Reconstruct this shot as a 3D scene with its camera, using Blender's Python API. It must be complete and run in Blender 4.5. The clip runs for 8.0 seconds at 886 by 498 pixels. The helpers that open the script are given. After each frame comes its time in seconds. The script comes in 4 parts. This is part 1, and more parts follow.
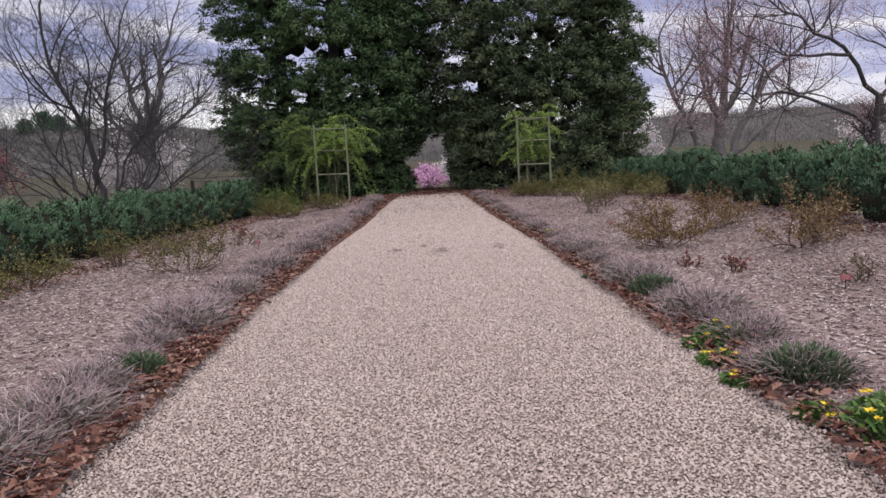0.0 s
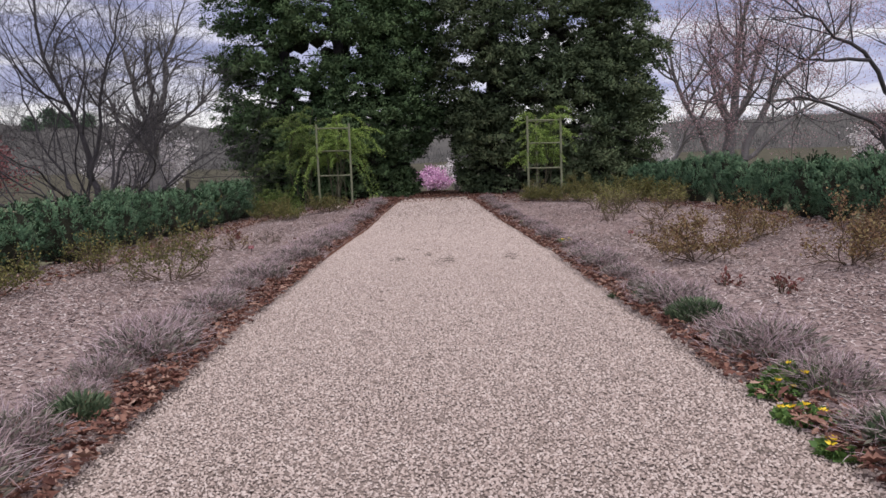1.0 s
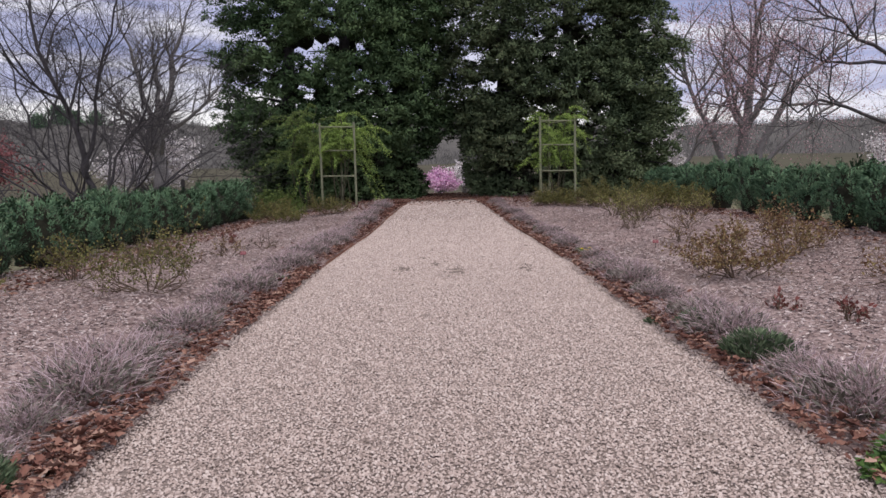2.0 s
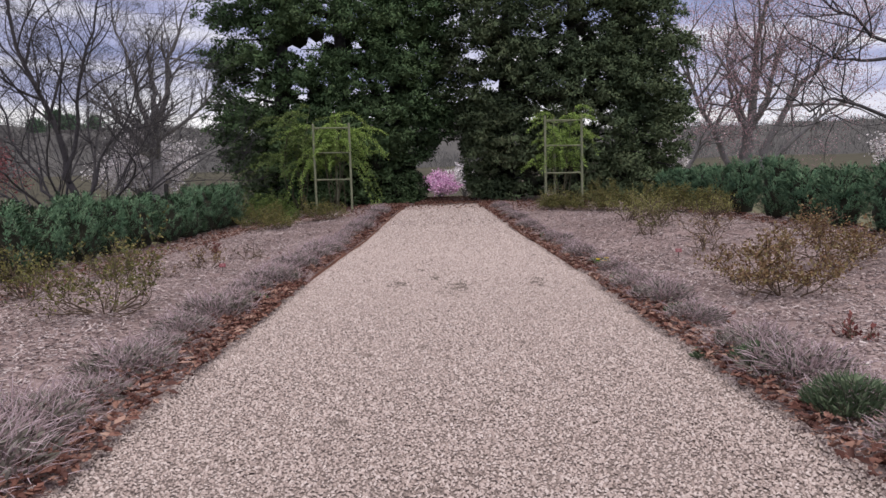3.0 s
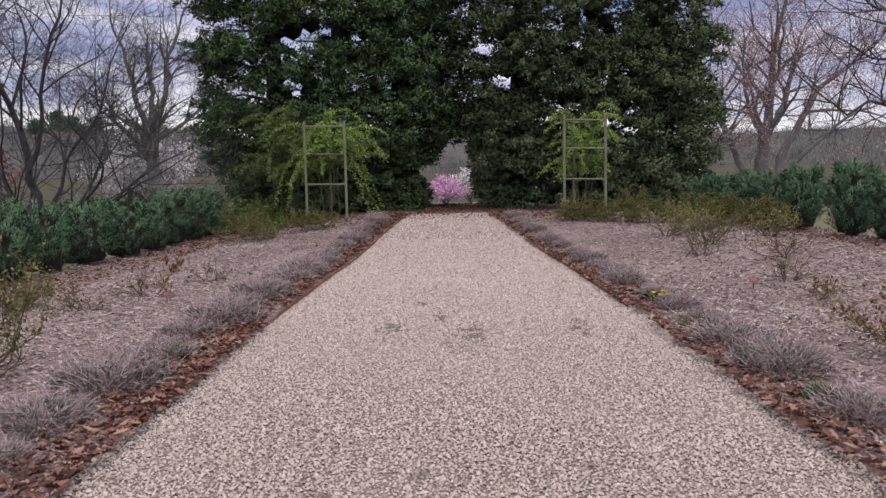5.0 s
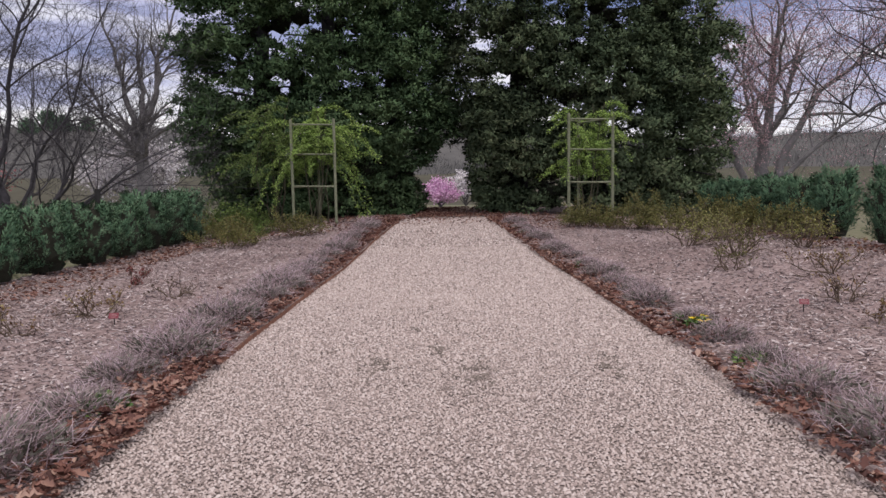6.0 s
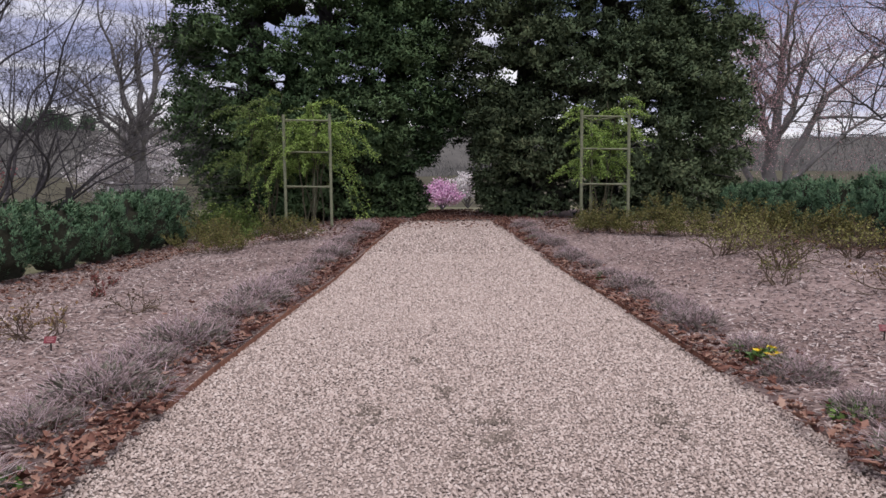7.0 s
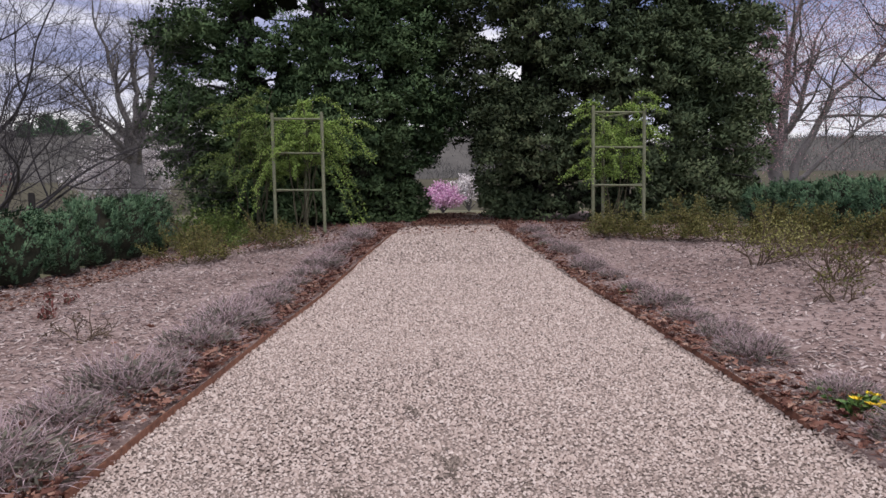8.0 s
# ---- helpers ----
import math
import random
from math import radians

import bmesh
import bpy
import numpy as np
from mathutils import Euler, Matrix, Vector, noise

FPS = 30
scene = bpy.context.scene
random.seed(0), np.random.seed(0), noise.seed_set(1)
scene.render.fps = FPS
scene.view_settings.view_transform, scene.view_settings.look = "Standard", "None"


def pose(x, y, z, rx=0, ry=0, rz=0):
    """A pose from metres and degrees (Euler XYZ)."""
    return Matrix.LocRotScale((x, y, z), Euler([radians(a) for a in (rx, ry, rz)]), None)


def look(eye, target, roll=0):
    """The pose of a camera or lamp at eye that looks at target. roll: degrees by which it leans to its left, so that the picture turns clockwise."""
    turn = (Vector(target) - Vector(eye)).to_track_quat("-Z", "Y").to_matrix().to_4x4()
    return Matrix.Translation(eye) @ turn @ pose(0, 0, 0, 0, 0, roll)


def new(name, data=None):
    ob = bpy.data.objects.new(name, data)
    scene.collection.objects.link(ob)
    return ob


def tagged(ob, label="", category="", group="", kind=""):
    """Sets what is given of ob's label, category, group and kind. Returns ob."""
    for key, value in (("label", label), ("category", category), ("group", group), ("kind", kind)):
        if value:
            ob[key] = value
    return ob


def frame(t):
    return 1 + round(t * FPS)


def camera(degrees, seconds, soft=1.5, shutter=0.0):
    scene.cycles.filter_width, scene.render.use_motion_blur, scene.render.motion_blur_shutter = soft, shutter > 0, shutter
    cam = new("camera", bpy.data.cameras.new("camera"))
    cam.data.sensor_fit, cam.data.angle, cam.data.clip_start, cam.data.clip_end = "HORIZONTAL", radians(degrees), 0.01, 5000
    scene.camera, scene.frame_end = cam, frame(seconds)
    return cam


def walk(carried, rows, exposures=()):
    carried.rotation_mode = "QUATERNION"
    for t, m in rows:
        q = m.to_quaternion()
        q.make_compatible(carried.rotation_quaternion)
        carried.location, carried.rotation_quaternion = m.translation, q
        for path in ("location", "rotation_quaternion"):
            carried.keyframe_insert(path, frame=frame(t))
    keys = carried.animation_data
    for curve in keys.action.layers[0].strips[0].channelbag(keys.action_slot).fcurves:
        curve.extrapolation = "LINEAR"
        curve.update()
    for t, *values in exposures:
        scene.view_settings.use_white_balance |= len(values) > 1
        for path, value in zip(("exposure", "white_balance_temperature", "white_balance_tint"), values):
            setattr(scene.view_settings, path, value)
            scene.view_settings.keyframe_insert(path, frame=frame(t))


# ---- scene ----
cam = camera(63.6, 8.0)
PATH = [
    (0, (0.174, -0.587, 0.986), (0.161, 1.4, 0.761), -2.9),
    (0.5, (0.157, -0.243, 0.987), (0.138, 1.745, 0.768), -2.6),
    (1, (0.145, 0.116, 0.984), (0.12, 2.104, 0.767), -2.1),
    (1.5, (0.142, 0.497, 0.988), (0.106, 2.485, 0.775), -1.3),
    (1.7, (0.133, 0.632, 0.988), (0.093, 2.62, 0.775), -1.3),
    (2.8, (0.097, 1.511, 0.974), (0.054, 3.5, 0.769), -1.7),
    (3, (0.098, 1.675, 0.985), (0.055, 3.664, 0.781), -1.7),
    (3.5, (0.078, 2.088, 0.983), (0.026, 4.077, 0.782), -1.7),
    (4, (0.049, 2.523, 1.007), (-0.009, 4.512, 0.811), -1.6),
    (4.5, (0.038, 2.966, 1.001), (-0.021, 4.956, 0.806), -1.4),
    (4.7, (0.043, 3.139, 0.987), (-0.016, 5.129, 0.796), -1.3),
    (5.8, (-0.015, 4.119, 0.996), (-0.05, 6.11, 0.808), -1.0),
    (6, (-0.011, 4.302, 0.996), (-0.049, 6.293, 0.812), -0.9),
    (6.5, (-0.032, 4.756, 0.977), (-0.07, 6.747, 0.799), -0.6),
    (7, (-0.062, 5.186, 0.976), (-0.102, 7.178, 0.798), -0.5),
    (7.5, (-0.076, 5.622, 0.98), (-0.117, 7.614, 0.806), -0.6),
    (8, (-0.087, 6.054, 0.973), (-0.13, 8.047, 0.802), -0.9),
]
walk(cam, [(t, look(eye, target, roll)) for t, eye, target, roll in PATH])

# ---- world, light, exposure ----
world = bpy.data.worlds.new("world")
scene.world = world
world.use_nodes = True
wn, wl = world.node_tree.nodes, world.node_tree.links
wn.clear()


def wnode(kind, **values):
    n = wn.new(kind)
    for key, value in values.items():
        n.inputs[key].default_value = value
    return n


sky = wn.new("ShaderNodeTexSky")
sky.sky_type, sky.sun_disc = "NISHITA", False
sky.sun_elevation, sky.sun_rotation = radians(65), radians(135)
sky.dust_density, sky.ozone_density = 1.5, 3.0
clear_sky = wnode("ShaderNodeBackground", Strength=0.10)
wl.new(sky.outputs[0], clear_sky.inputs[0])
coord = wn.new("ShaderNodeTexCoord")
stretch = wn.new("ShaderNodeMapping")
stretch.inputs["Scale"].default_value = (1.6, 1.6, 9.0)
stretch.inputs["Location"].default_value = (0.3, 0.1, 0.35)
wl.new(coord.outputs["Generated"], stretch.inputs[0])
billow = wnode("ShaderNodeTexNoise", Scale=2.3, Detail=7.0, Roughness=0.55, Distortion=0.4)
wl.new(stretch.outputs[0], billow.inputs["Vector"])
height = wn.new("ShaderNodeSeparateXYZ")
wl.new(coord.outputs["Generated"], height.inputs[0])
low = wnode("ShaderNodeMapRange", **{"From Min": 0.06, "From Max": 0.26, "To Min": 0.27, "To Max": -0.03})
wl.new(height.outputs["Z"], low.inputs["Value"])
both = wn.new("ShaderNodeMath")
both.operation = "ADD"
wl.new(billow.outputs[0], both.inputs[0])
wl.new(low.outputs[0], both.inputs[1])
tint = wn.new("ShaderNodeValToRGB")
tint.color_ramp.elements[0].position, tint.color_ramp.elements[0].color = 0.38, (0.18, 0.22, 0.42, 1)
tint.color_ramp.elements[1].position, tint.color_ramp.elements[1].color = 0.78, (0.90, 0.87, 0.89, 1)
e = tint.color_ramp.elements.new(0.59)
e.color = (0.41, 0.41, 0.60, 1)
wl.new(both.outputs[0], tint.inputs[0])
clouds = wnode("ShaderNodeBackground", Strength=0.95)
dome = wnode("ShaderNodeMapRange", **{"From Min": 0.25, "From Max": 0.85, "To Min": 0.0, "To Max": 1.0})
wl.new(height.outputs["Z"], dome.inputs["Value"])
overhead = wn.new("ShaderNodeMix")
overhead.data_type = "RGBA"
overhead.inputs[7].default_value = (1.35, 1.26, 1.25, 1)
wl.new(dome.outputs[0], overhead.inputs[0])
wl.new(tint.outputs[0], overhead.inputs[6])
wl.new(overhead.outputs[2], clouds.inputs[0])
sky_mix = wnode("ShaderNodeMixShader", Fac=0.88)
wl.new(clear_sky.outputs[0], sky_mix.inputs[1])
wl.new(clouds.outputs[0], sky_mix.inputs[2])
sky_out = wn.new("ShaderNodeOutputWorld")
wl.new(sky_mix.outputs[0], sky_out.inputs[0])

sun = new("sun", bpy.data.lights.new("sun", "SUN"))
sun.data.energy, sun.data.angle, sun.data.color = 0.8, radians(30), (1.0, 0.95, 0.90)
sun.matrix_world = look((0, 0, 30), (-9, 9, 0))
scene.view_settings.exposure = 0.4


# ---- materials ----
def material(name, colours, rough=0.85, grain=40.0, bump=0.3, island=0.7, patch=1.5, spec=0.3, sheen=0.0):
    """A varied surface: colours along a ramp, picked by the piece, by fine grain and by broad patches."""
    m = bpy.data.materials.new(name)
    m.use_nodes = True
    nt = m.node_tree
    bsdf = nt.nodes["Principled BSDF"]
    bsdf.inputs["Roughness"].default_value = rough
    bsdf.inputs["Specular IOR Level"].default_value = spec
    where = nt.nodes.new("ShaderNodeTexCoord")
    fine, broad = nt.nodes.new("ShaderNodeTexNoise"), nt.nodes.new("ShaderNodeTexNoise")
    for tex, size, detail in ((fine, grain, 5.0), (broad, patch, 3.0)):
        tex.inputs["Scale"].default_value, tex.inputs["Detail"].default_value = size, detail
        nt.links.new(where.outputs["Object"], tex.inputs["Vector"])
    geo = nt.nodes.new("ShaderNodeNewGeometry")
    pick = nt.nodes.new("ShaderNodeMix")
    pick.inputs[0].default_value = 0.45
    nt.links.new(fine.outputs[0], pick.inputs[2])
    nt.links.new(broad.outputs[0], pick.inputs[3])
    widen = nt.nodes.new("ShaderNodeMapRange")
    widen.inputs["From Min"].default_value, widen.inputs["From Max"].default_value = 0.32, 0.68
    nt.links.new(pick.outputs[0], widen.inputs["Value"])
    mix = nt.nodes.new("ShaderNodeMix")
    mix.inputs[0].default_value = island
    nt.links.new(widen.outputs[0], mix.inputs[2])
    nt.links.new(geo.outputs["Random Per Island"], mix.inputs[3])
    ramp = nt.nodes.new("ShaderNodeValToRGB")
    els = ramp.color_ramp.elements
    while len(els) < len(colours):
        els.new(0.5)
    for i, c in enumerate(colours):
        els[i].position, els[i].color = i / max(1, len(colours) - 1), (*c, 1)
    nt.links.new(mix.outputs[0], ramp.inputs[0])
    nt.links.new(ramp.outputs[0], bsdf.inputs["Base Color"])
    if bump:
        relief = nt.nodes.new("ShaderNodeBump")
        relief.inputs["Strength"].default_value, relief.inputs["Distance"].default_value = bump, 0.02
        nt.links.new(fine.outputs[0], relief.inputs["Height"])
        nt.links.new(relief.outputs[0], bsdf.inputs["Normal"])
    if sheen:
        bsdf.inputs["Sheen Weight"].default_value = sheen
    return m


def soiled(m, scale, low, high, colour, amount):
    """Damp dark spots of irregular outline over a surface."""
    nt = m.node_tree
    bsdf = nt.nodes["Principled BSDF"]
    was = bsdf.inputs["Base Color"].links[0].from_socket
    where, spot, cut, mix = (nt.nodes.new("ShaderNode" + k) for k in ("TexCoord", "TexNoise", "MapRange", "Mix"))
    spot.inputs["Scale"].default_value, spot.inputs["Detail"].default_value = scale, 6.0
    cut.inputs["From Min"].default_value, cut.inputs["From Max"].default_value, cut.inputs["To Max"].default_value = low, high, amount
    mix.data_type = "RGBA"
    mix.inputs[7].default_value = (*colour, 1)
    nt.links.new(where.outputs["Object"], spot.inputs["Vector"])
    nt.links.new(spot.outputs[0], cut.inputs["Value"])
    nt.links.new(cut.outputs[0], mix.inputs[0])
    nt.links.new(was, mix.inputs[6])
    nt.links.new(mix.outputs[2], bsdf.inputs["Base Color"])


GRAVEL = material("gravel", [(0.22, 0.172, 0.156), (0.37, 0.297, 0.272), (0.45, 0.366, 0.338), (0.515, 0.43, 0.402), (0.62, 0.54, 0.512)], 0.8, 60, 0.2, 0.9)
GRAVEL_BED = material("gravel_bed", [(0.13, 0.101, 0.091), (0.215, 0.173, 0.158), (0.33, 0.273, 0.253)], 0.9, 55, 0.8, 0.0, 0.9)
for m in (GRAVEL, GRAVEL_BED):
    soiled(m, 5.5, 0.63, 0.74, (0.12, 0.09, 0.075), 0.6)
MULCH = material("mulch", [(0.12, 0.080, 0.074), (0.205, 0.145, 0.138), (0.285, 0.215, 0.208), (0.37, 0.295, 0.29)], 0.95, 26, 0.9, 0.0, 0.8)
CHIP = material("wood_chip", [(0.16, 0.112, 0.102), (0.29, 0.217, 0.203), (0.375, 0.295, 0.285), (0.46, 0.38, 0.372), (0.66, 0.585, 0.575)], 0.9, 30, 0.2, 0.85)
GRASS = material("grass_ground", [(0.085, 0.095, 0.045), (0.125, 0.125, 0.07), (0.16, 0.145, 0.095), (0.145, 0.165, 0.07)], 0.95, 6, 0.6, 0.0, 0.12)
LITTER = material("dead_leaf", [(0.045, 0.017, 0.014), (0.105, 0.042, 0.032), (0.18, 0.080, 0.060), (0.26, 0.140, 0.106), (0.40, 0.27, 0.215)], 0.75, 30, 0.2, 0.9)
RUST = material("rusty_steel", [(0.06, 0.026, 0.018), (0.13, 0.055, 0.036), (0.20, 0.095, 0.06)], 0.8, 30, 0.3, 0.0)
DRY_STEM = material("dry_lavender_stem", [(0.24, 0.165, 0.165), (0.37, 0.275, 0.285), (0.48, 0.375, 0.40), (0.60, 0.49, 0.53)], 0.9, 30, 0, 0.9)
GREY_LEAF = material("grey_green_leaf", [(0.10, 0.098, 0.075), (0.18, 0.168, 0.138), (0.28, 0.255, 0.235)], 0.8, 30, 0, 0.9)
FRESH_LEAF = material("fresh_leaf", [(0.045, 0.10, 0.03), (0.10, 0.19, 0.05), (0.20, 0.29, 0.08)], 0.6, 30, 0, 0.9)
TUFT_LEAF = material("blue_green_leaf", [(0.05, 0.083, 0.044), (0.10, 0.145, 0.08), (0.17, 0.215, 0.125)], 0.7, 30, 0, 0.9)
YELLOW = material("yellow_petal", [(0.75, 0.48, 0.02), (0.85, 0.66, 0.05)], 0.5, 30, 0, 0.9)
HEDGE_LEAF = material("hedge_leaf", [(0.027, 0.064, 0.039), (0.062, 0.130, 0.074), (0.125, 0.215, 0.120), (0.25, 0.345, 0.21)], 0.75, 10, 0, 0.5, 5.0, 0.2)
CONIFER_LEAF = material("conifer_leaf", [(0.042, 0.080, 0.042), (0.074, 0.126, 0.060), (0.116, 0.176, 0.082), (0.175, 0.235, 0.115)], 0.9, 9, 0, 0.15, 0.9, 0.1)
BRONZE_LEAF = material("bronzed_conifer_leaf", [(0.050, 0.080, 0.046), (0.082, 0.116, 0.064), (0.122, 0.156, 0.084), (0.178, 0.188, 0.108)], 0.9, 9, 0, 0.15, 0.7, 0.1)
# Fill for foliage cores: its dark colour stands in for shade between shoots.
CORE_SHADE = material("dark_core_shade", [(0.014, 0.017, 0.011), (0.026, 0.028, 0.018), (0.045, 0.042, 0.028)], 0.95, 40, 0.5, 0.3)
ROSE_LEAF = material("rose_leaf", [(0.15, 0.25, 0.06), (0.21, 0.32, 0.08), (0.28, 0.39, 0.10), (0.36, 0.46, 0.15)], 0.85, 20, 0, 0.7, 1.5, 0.15)
MID_LEAF = material("mid_green_leaf", [(0.06, 0.10, 0.022), (0.11, 0.17, 0.04), (0.19, 0.25, 0.065)], 0.6, 20, 0, 0.85)
OLIVE_LEAF = material("olive_leaf", [(0.055, 0.065, 0.02), (0.105, 0.11, 0.032), (0.16, 0.15, 0.046), (0.22, 0.185, 0.07)], 0.7, 20, 0, 0.85)
PALE_LEAF = material("pale_yellow_green_leaf", [(0.13, 0.14, 0.04), (0.22, 0.22, 0.07), (0.33, 0.31, 0.12)], 0.7, 20, 0, 0.8)
RUSSET_LEAF = material("russet_leaf", [(0.10, 0.055, 0.034), (0.18, 0.10, 0.055), (0.24, 0.17, 0.075), (0.27, 0.24, 0.11)], 0.7, 20, 0, 0.85)
RED_LEAF = material("red_leaf", [(0.13, 0.045, 0.04), (0.24, 0.085, 0.075)], 0.7, 20, 0, 0.85)
TWIG = material("rose_twig", [(0.07, 0.05, 0.04), (0.13, 0.095, 0.07), (0.19, 0.15, 0.10)], 0.85, 30, 0, 0.6)
CANE = material("green_cane", [(0.045, 0.042, 0.028), (0.085, 0.08, 0.05), (0.15, 0.14, 0.09)], 0.8, 30, 0, 0.6)
BARK = material("bark", [(0.031, 0.029, 0.033), (0.063, 0.058, 0.065), (0.108, 0.099, 0.105)], 0.95, 12, 0.5, 0.4)
PALE_BARK = material("pale_bark", [(0.095, 0.089, 0.092), (0.165, 0.155, 0.157), (0.235, 0.22, 0.216)], 0.95, 6, 0.5, 0.3)
BUD = material("pink_bud", [(0.34, 0.19, 0.21), (0.50, 0.31, 0.34), (0.62, 0.44, 0.47)], 0.8, 20, 0, 0.9)
WOOD = material("weathered_trellis_wood", [(0.13, 0.145, 0.085), (0.21, 0.225, 0.145), (0.29, 0.30, 0.21)], 0.85, 25, 0.4, 0.2)
WHITE_PETAL = material("white_petal", [(0.55, 0.50, 0.52), (0.72, 0.68, 0.70), (0.82, 0.80, 0.80)], 0.7, 20, 0, 0.9)
PINK_PETAL = material("pink_petal", [(0.52, 0.24, 0.46), (0.68, 0.40, 0.60), (0.82, 0.62, 0.76)], 0.7, 20, 0, 0.9)
RED_PETAL = material("red_petal", [(0.20, 0.07, 0.075), (0.30, 0.11, 0.12)], 0.7, 20, 0, 0.9)
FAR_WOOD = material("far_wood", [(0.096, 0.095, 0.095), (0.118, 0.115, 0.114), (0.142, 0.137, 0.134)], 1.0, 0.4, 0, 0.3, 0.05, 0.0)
MEADOW = material("winter_meadow", [(0.066, 0.064, 0.050), (0.088, 0.083, 0.066), (0.098, 0.098, 0.070)], 1.0, 0.8, 0, 0.0, 0.06, 0.0)
FAR_HILL = material("far_hill", [(0.080, 0.079, 0.078), (0.102, 0.099, 0.097), (0.126, 0.121, 0.117)], 1.0, 0.5, 0, 0.0, 0.04, 0.0)
TAG_RED = material("red_plastic_tag", [(0.15, 0.012, 0.028), (0.21, 0.02, 0.038)], 0.45, 30, 0, 0.0, 1.5, 0.5)
TAG_INK = material("white_tag_writing", [(0.42, 0.22, 0.22), (0.5, 0.3, 0.3)], 0.6, 30, 0, 0.0)
DARK_POST = material("dark_stained_post", [(0.02, 0.018, 0.018), (0.045, 0.04, 0.04)], 0.8, 20, 0.3, 0.0)


# ---- mesh helpers ----
def mesh_of(name, verts, faces, mat, smooth=False):
    """A mesh from numpy arrays; faces is an array of triangles or quads, or a list of such arrays."""
    verts = np.asarray(verts, dtype=np.float32)
    groups = faces if isinstance(faces, list) else [faces]
    groups = [np.asarray(f, dtype=np.int32) for f in groups if len(f)]
    me = bpy.data.meshes.new(name)
    me.vertices.add(len(verts))
    me.vertices.foreach_set("co", verts.ravel())
    loops = np.concatenate([f.ravel() for f in groups])
    sizes = np.concatenate([np.full(len(f), f.shape[1], dtype=np.int32) for f in groups])
    starts = np.concatenate([[0], np.cumsum(sizes)[:-1]]).astype(np.int32)
    me.loops.add(len(loops))
    me.loops.foreach_set("vertex_index", loops)
    me.polygons.add(len(sizes))
    me.polygons.foreach_set("loop_start", starts)
    me.update(calc_edges=True)
    me.validate()
    if smooth:
        me.polygons.foreach_set("use_smooth", np.ones(len(sizes), dtype=bool))
    me.materials.append(mat)
    return me


def part(name, me, parent, label=""):
    ob = new(name, me)
    ob.parent = parent
    return tagged(ob, label)


def thing(name, label, category, group="", kind="", at=None):
    ob = new(name)
    ob.empty_display_size = 0.1
    if at is not None:
        ob.matrix_basis = at
    return tagged(ob, label, category, group, kind)


def joined(pieces):
    """Verts and faces of many (verts, faces) pieces as one."""
    verts, faces, n = [], [], 0
    for v, f in pieces:
        verts.append(v)
        faces.append(np.asarray(f) + n)
        n += len(v)
    return np.concatenate(verts), np.concatenate(faces)


def tube(points, radii, sides=5):
    """A tapered tube along points, in quads, with its ends closed to a point."""
    p = np.asarray(points, dtype=float)
    r = np.asarray(radii, dtype=float)
    d = np.gradient(p, axis=0)
    d /= np.linalg.norm(d, axis=1)[:, None] + 1e-9
    ref = np.array([0.31, 0.95, 0.05]) if abs(d[0, 2]) > 0.7 else np.array([0.05, 0.1, 0.99])
    a = np.cross(d, ref)
    a /= np.linalg.norm(a, axis=1)[:, None] + 1e-9
    b = np.cross(d, a)
    w = np.arange(sides) * 2 * np.pi / sides
    ring = p[:, None] + r[:, None, None] * (np.cos(w)[None, :, None] * a[:, None] + np.sin(w)[None, :, None] * b[:, None])
    v = ring.reshape(-1, 3)
    i, j = np.meshgrid(np.arange(len(p) - 1), np.arange(sides), indexing="ij")
    k = (j + 1) % sides
    f = np.stack([i * sides + j, i * sides + k, (i + 1) * sides + k, (i + 1) * sides + j], -1).reshape(-1, 4)
    return v, f


def unit(v):
    return v / (np.linalg.norm(v, axis=-1, keepdims=True) + 1e-9)


def leaves(rng, places, ways, length, width, fold=0.25, droop=0.0, facing=None, stray=0.25):
    """Folded diamond leaves (two triangles on each side of the rib), one at each place along its way."""
    n = len(places)
    ways = unit(ways)
    toward = unit(rng.normal(size=(n, 3)))
    if facing is not None:
        toward = unit(facing) + stray * toward
    side = unit(np.cross(ways, toward))
    up = np.cross(side, ways)
    L = length * rng.uniform(0.65, 1.25, (n, 1))
    W = width * rng.uniform(0.7, 1.25, (n, 1))
    base = places
    mid = places + ways * L * 0.5 - up * W * fold
    tip = places + ways * L + np.array([0, 0, -1.0]) * droop * L
    left = places + ways * L * 0.45 + side * W * 0.5 + up * W * fold * 0.5
    right = places + ways * L * 0.45 - side * W * 0.5 + up * W * fold * 0.5
    v = np.stack([base, left, tip, right], 1).reshape(-1, 3)
    o = np.arange(n)[:, None] * 4
    f = np.concatenate([o + np.array([[0, 2, 1]]), o + np.array([[0, 3, 2]])])
    return v, f


def soft_foliage(name, v, f, mat, normals):
    """Leaf mesh whose leaves share the rounded shading of the tuft that they grow on."""
    me = mesh_of(name, v, f[:, ::-1], mat, True)
    me.normals_split_custom_set_from_vertices(np.repeat(unit(normals), 4, axis=0))
    return me


